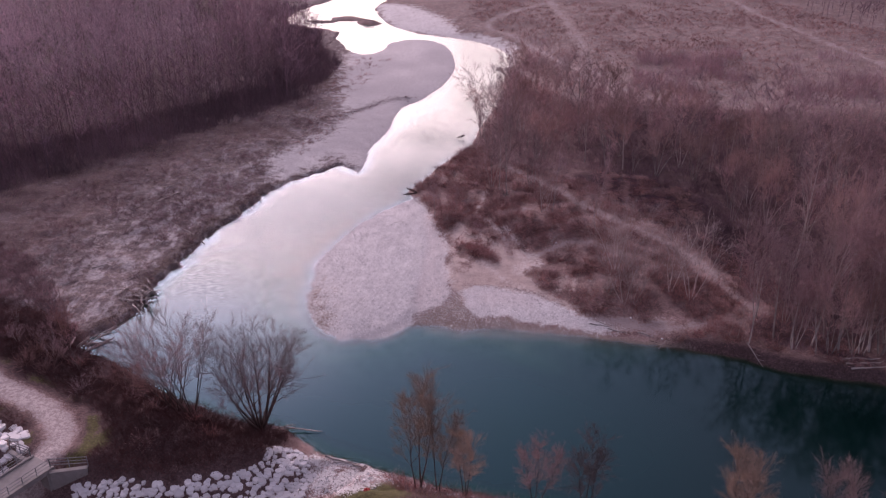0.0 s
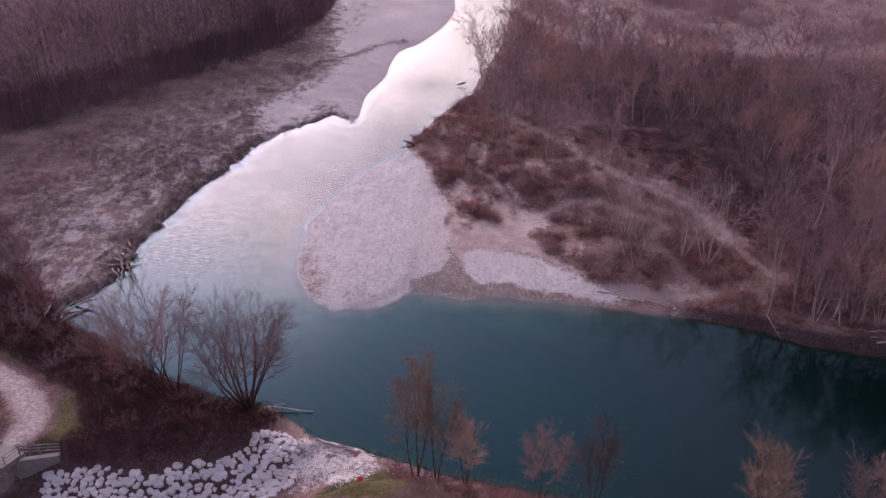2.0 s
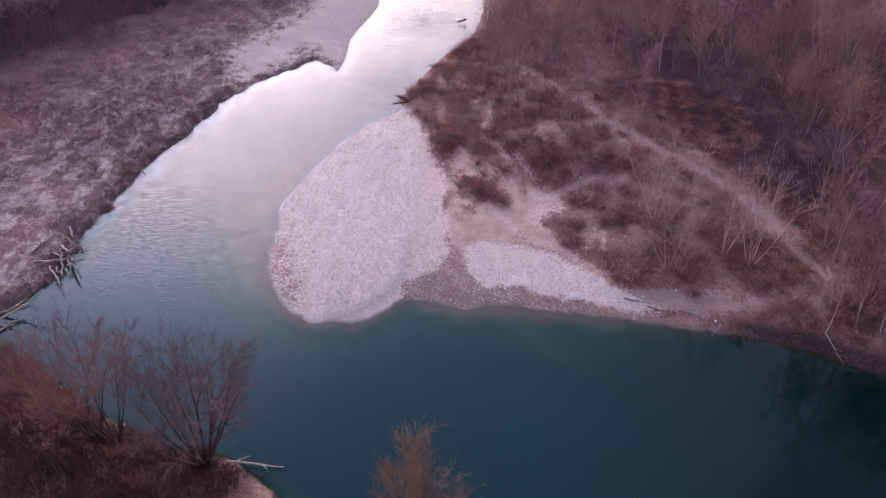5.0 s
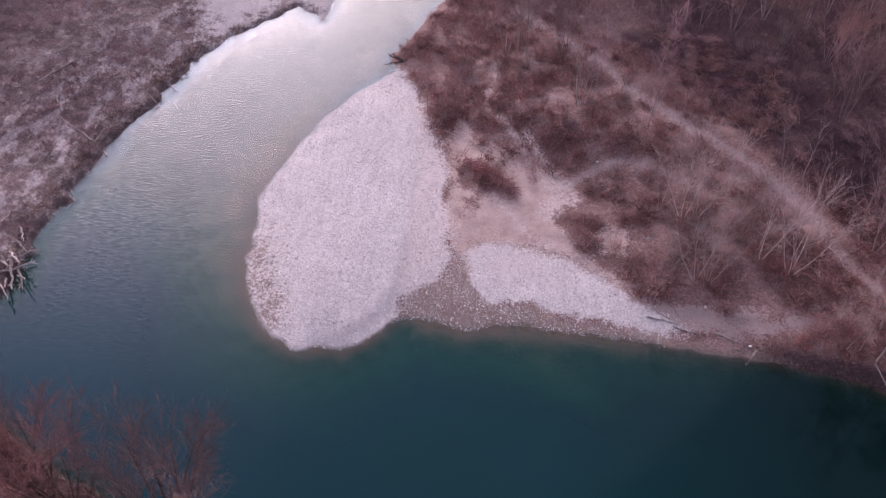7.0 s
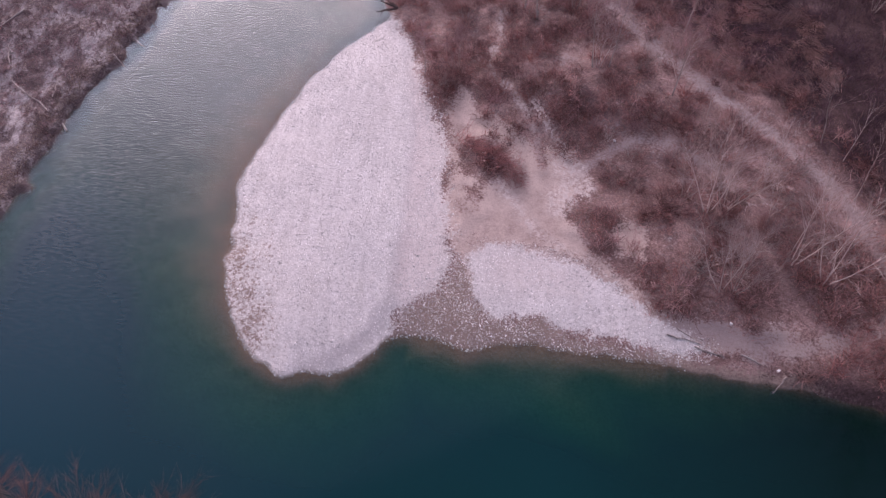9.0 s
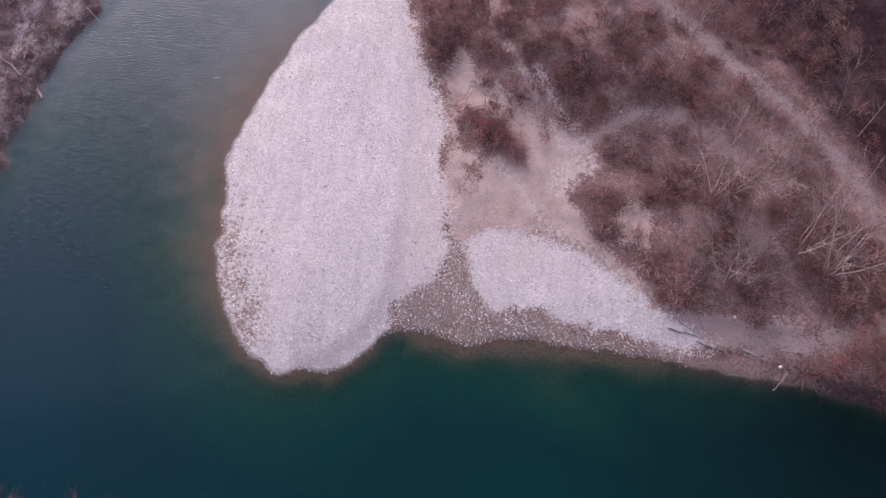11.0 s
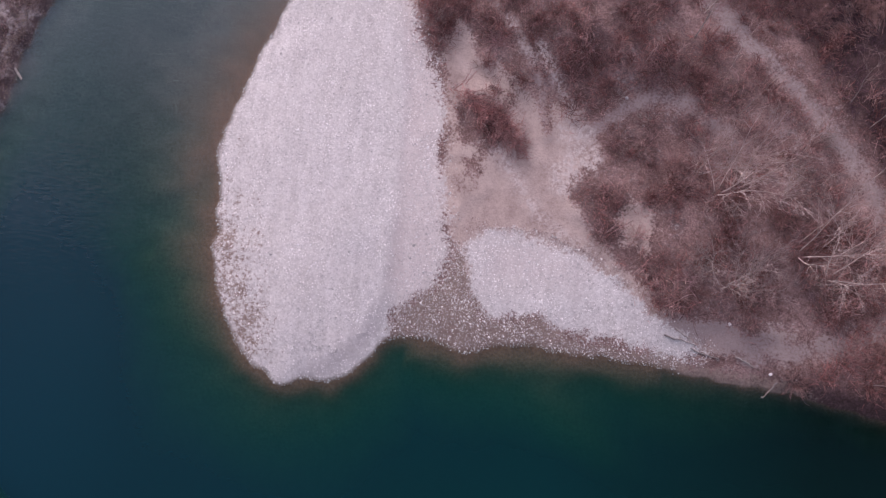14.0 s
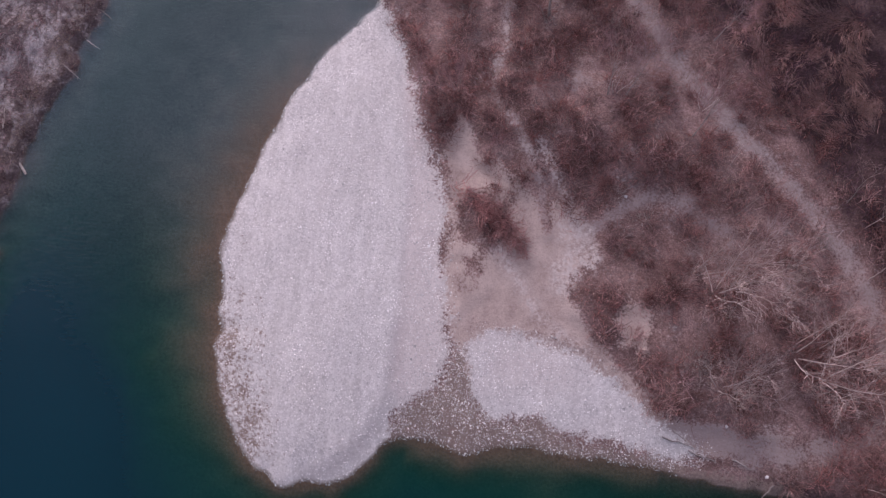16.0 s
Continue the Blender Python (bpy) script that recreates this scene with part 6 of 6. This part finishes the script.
FAN_AREA = [(-13, -32.4), (-10.6, -31.4), (-7.4, -32.2), (-4.3, -33.2), (-1.5, -34.2), (4, -35.6), (12, -36.6), (12, -37.4), (2, -36.6), (-4.6, -35.4), (-7.4, -37.6), (-10.4, -38.4), (-9.4, -35)]
pebbles("rubble", thin(scatter(FAN_AREA, 0.2, 81), lambda x, y: (lie(x, y, "d") > -0.1) * np.clip(0.4 + 0.6 * rumple(x, y, 1.4, 82), 0, 1), 83), 0.17, 84, "pale broken stones washed out along the near shore")
pitching("stone_pitching", PITCHING, 0.42, 35, "bank slope pitched with rough white limestone blocks in concrete", 0.66, -40, -19.5)
pitching("stone_pitching", PITCHING, 0.42, 37, "curved bank end pitched with rough white limestone blocks", 0.66, -19.5, 0)
pitching("stone_pitching", PITCHING_WEST, 0.8, 36, "small slope of white limestone blocks beside the bridge", 1.0)


# ---- driftwood ----
def log(a, b, radius, seed, stubs=3, label="bleached driftwood log with broken stubs", name="driftwood_log", mat=None):
    rng = np.random.default_rng(seed)
    a, b = np.array(a, float), np.array(b, float)
    n = 7
    pts = a + (b - a) * np.linspace(0, 1, n)[:, None]
    ln = np.linalg.norm(b - a)
    pts[1:-1] += rng.normal(0, 0.02 * ln, (n - 2, 3)) * (1, 1, 0.5)
    w = Wood()
    w.tube(np.vstack([pts[0], pts, pts[-1]]), np.r_[0.0, radius * np.linspace(1.1, 0.45, n), 0.0], 8)
    for _ in range(stubs):
        p, way = along(pts, rng.uniform(0.25, 0.95))
        q = limb(rng, p, off_way(rng, way, rng.uniform(30, 60)), ln * rng.uniform(0.1, 0.3), 3, 0.15, 0.02)
        w.tube(q, [radius * 0.45, radius * 0.35, radius * 0.25, 0.01], 5)
    me = w.mesh(name, mat or M_DRIFT)
    return tagged(new(name, me), label, "driftwood")


def laid(x0, y0, x1, y1, r, seed, lift0=0.0, lift1=0.0, **kw):
    return log((x0, y0, max(height(x0, y0), 0) + r * 0.7 + lift0), (x1, y1, max(height(x1, y1), 0) + r * 0.7 + lift1), r, seed, **kw)


laid(-14.6, -28.6, -10.4, -28.4, 0.09, 1, 0.1, 0.05, label="pale dead branch lying out over the water")
laid(-13.9, -28.9, -13.2, -27.6, 0.07, 2, 0.5, 0.0, stubs=1)
laid(-9.3, -31.9, -5.2, -33.1, 0.11, 3)
laid(-6.6, -32.8, -2.6, -33.9, 0.09, 4)
laid(-8.4, -32.6, -6.6, -32.7, 0.08, 5)
laid(-35.6, 9.7, -42.5, 14.8, 0.1, 6, 0.0, 0.3, label="long pale fallen trunk lying on the grassy terrace")
laid(-45.0, 24.6, -46.8, 19.6, 0.09, 7, 0.05, 0.3, stubs=2)
for k, (cx, cy, count, lead) in enumerate([(-38.5, -6.4, 11, -0.6), (-40.4, -16.4, 9, 0.4), (-38.4, -3.2, 5, -0.5)]):
    rng = np.random.default_rng(90 + k)
    for _ in range(count):
        px, py = cx + rng.normal(0, 0.8), cy + rng.normal(0, 1.1)
        a, ln, rise = lead + rng.normal(0, 0.9), rng.uniform(1.8, 4.6), rng.uniform(0.0, 2.0)
        laid(px, py, px + math.cos(a) * ln * 0.8, py + math.sin(a) * ln * 0.8, rng.uniform(0.07, 0.14), int(rng.integers(1e6)), 0.0, rise, stubs=3, label="grey broken branch of the driftwood caught on the cut bank")
rng = np.random.default_rng(97)
for px, py in zip(*thin(scatter([(-39.5, -8), (-38, 8), (-35.5, 20), (-32.5, 30), (-40, 40), (-52, 20), (-56, -4)], 5.2, 98), lambda x, y: 0.75 + 0 * x, 99)):
    a, ln = rng.uniform(0, math.pi), rng.uniform(1.2, 3.2)
    laid(px, py, px + math.cos(a) * ln, py + math.sin(a) * ln, rng.uniform(0.035, 0.07), int(rng.integers(1e6)), 0.05, 0.2, stubs=3, label="thin bleached branch lying on the dry terrace")
for k, (x0, y0, x1, y1) in enumerate([(-34.3, 19.2, -33.2, 18.6), (-32.6, 25.0, -31.6, 24.4), (-33.2, 22.0, -32.2, 21.6)]):
    laid(x0, y0, x1, y1, 0.06, 30 + k, 0.4, -0.2, stubs=2, label="grey root hanging from the eroded bank")
for x1, y1, up, sd in ((-10.6, 28.8, 0.5, 40), (-9.9, 30.2, 1.1, 44), (-10.2, 29.4, 1.4, 45)):
    laid(-8.5, 29.4, x1, y1, 0.12, sd, 0.3, up, stubs=6, label="dark root snag at the head of the gravel bar", mat=M_BARK_DARK)
laid(-3.2, 57.6, -4.6, 57.2, 0.16, 43, 0.5, 0.1, stubs=8, label="dark stump with roots standing in the shallow water", mat=M_BARK_DARK)
for k, (x, y) in enumerate(((-5.0, -35.5), (-3.9, -36.4), (21.0, -5.0), (12.6, 12.4), (24.2, -8.4))):
    ob = tagged(new("stone", BLOCKS[k]), "single white stone lying on the bank", "stone", group="loose white stones")
    ob.matrix_world = Matrix.Translation((x, y, height(x, y) + 0.06)) @ pose(0, 0, 0, 0, 0, 50 * k) @ Matrix.Diagonal((0.3, 0.3, 0.25, 1))
for k, (x0, y0, x1, y1) in enumerate(((42.6, -12.0, 46.6, -11.6), (42.8, -12.8, 46.4, -12.4), (43.2, -13.4, 46.8, -13.0))):
    laid(x0, y0, x1, y1, 0.1, 50 + k, 0.1, 0.1, stubs=1, label="pale fallen trunk at the foot of the woods")
for k, (x0, y0, x1, y1) in enumerate(((16.2, -6.2, 18.6, -6.8), (18.2, -7.0, 20.4, -7.7), (17.0, -5.6, 18.2, -6.4), (21.6, -7.4, 23.0, -8.0))):
    laid(x0, y0, x1, y1, 0.06, 60 + k, stubs=4, label="thin grey driftwood branch stranded on the shore")
bm = bmesh.new()
bmesh.ops.create_grid(bm, x_segments=5, y_segments=5, size=0.28)
for v in bm.verts:
    v.co.z = 0.1 + 0.09 * math.sin(v.co.x * 19) * math.cos(v.co.y * 15)
bmesh.ops.solidify(bm, geom=bm.faces[:], thickness=0.012)
scrap = tagged(new("plastic_scrap"), "crumpled red plastic scrap lying on the grass", "litter")
scrap.location = (-4.5, -37.0, height(-4.5, -37.0))
part("sheet", bm, simple("red_plastic", (0.4, 0.03, 0.03), (0.55, 0.07, 0.06), 5.0, rough=0.4, bumps=0), scrap)
laid(24.6, -9.0, 23.6, -10.2, 0.07, 41, 0.2, 0.0)
laid(33.0, -10.2, 34.4, -12.6, 0.06, 42, 0.4, 0.0, stubs=5, label="bare fallen branch hanging down the bank")

for m in models:
    for o in (*m.children_recursive, m):
        bpy.data.objects.remove(o)
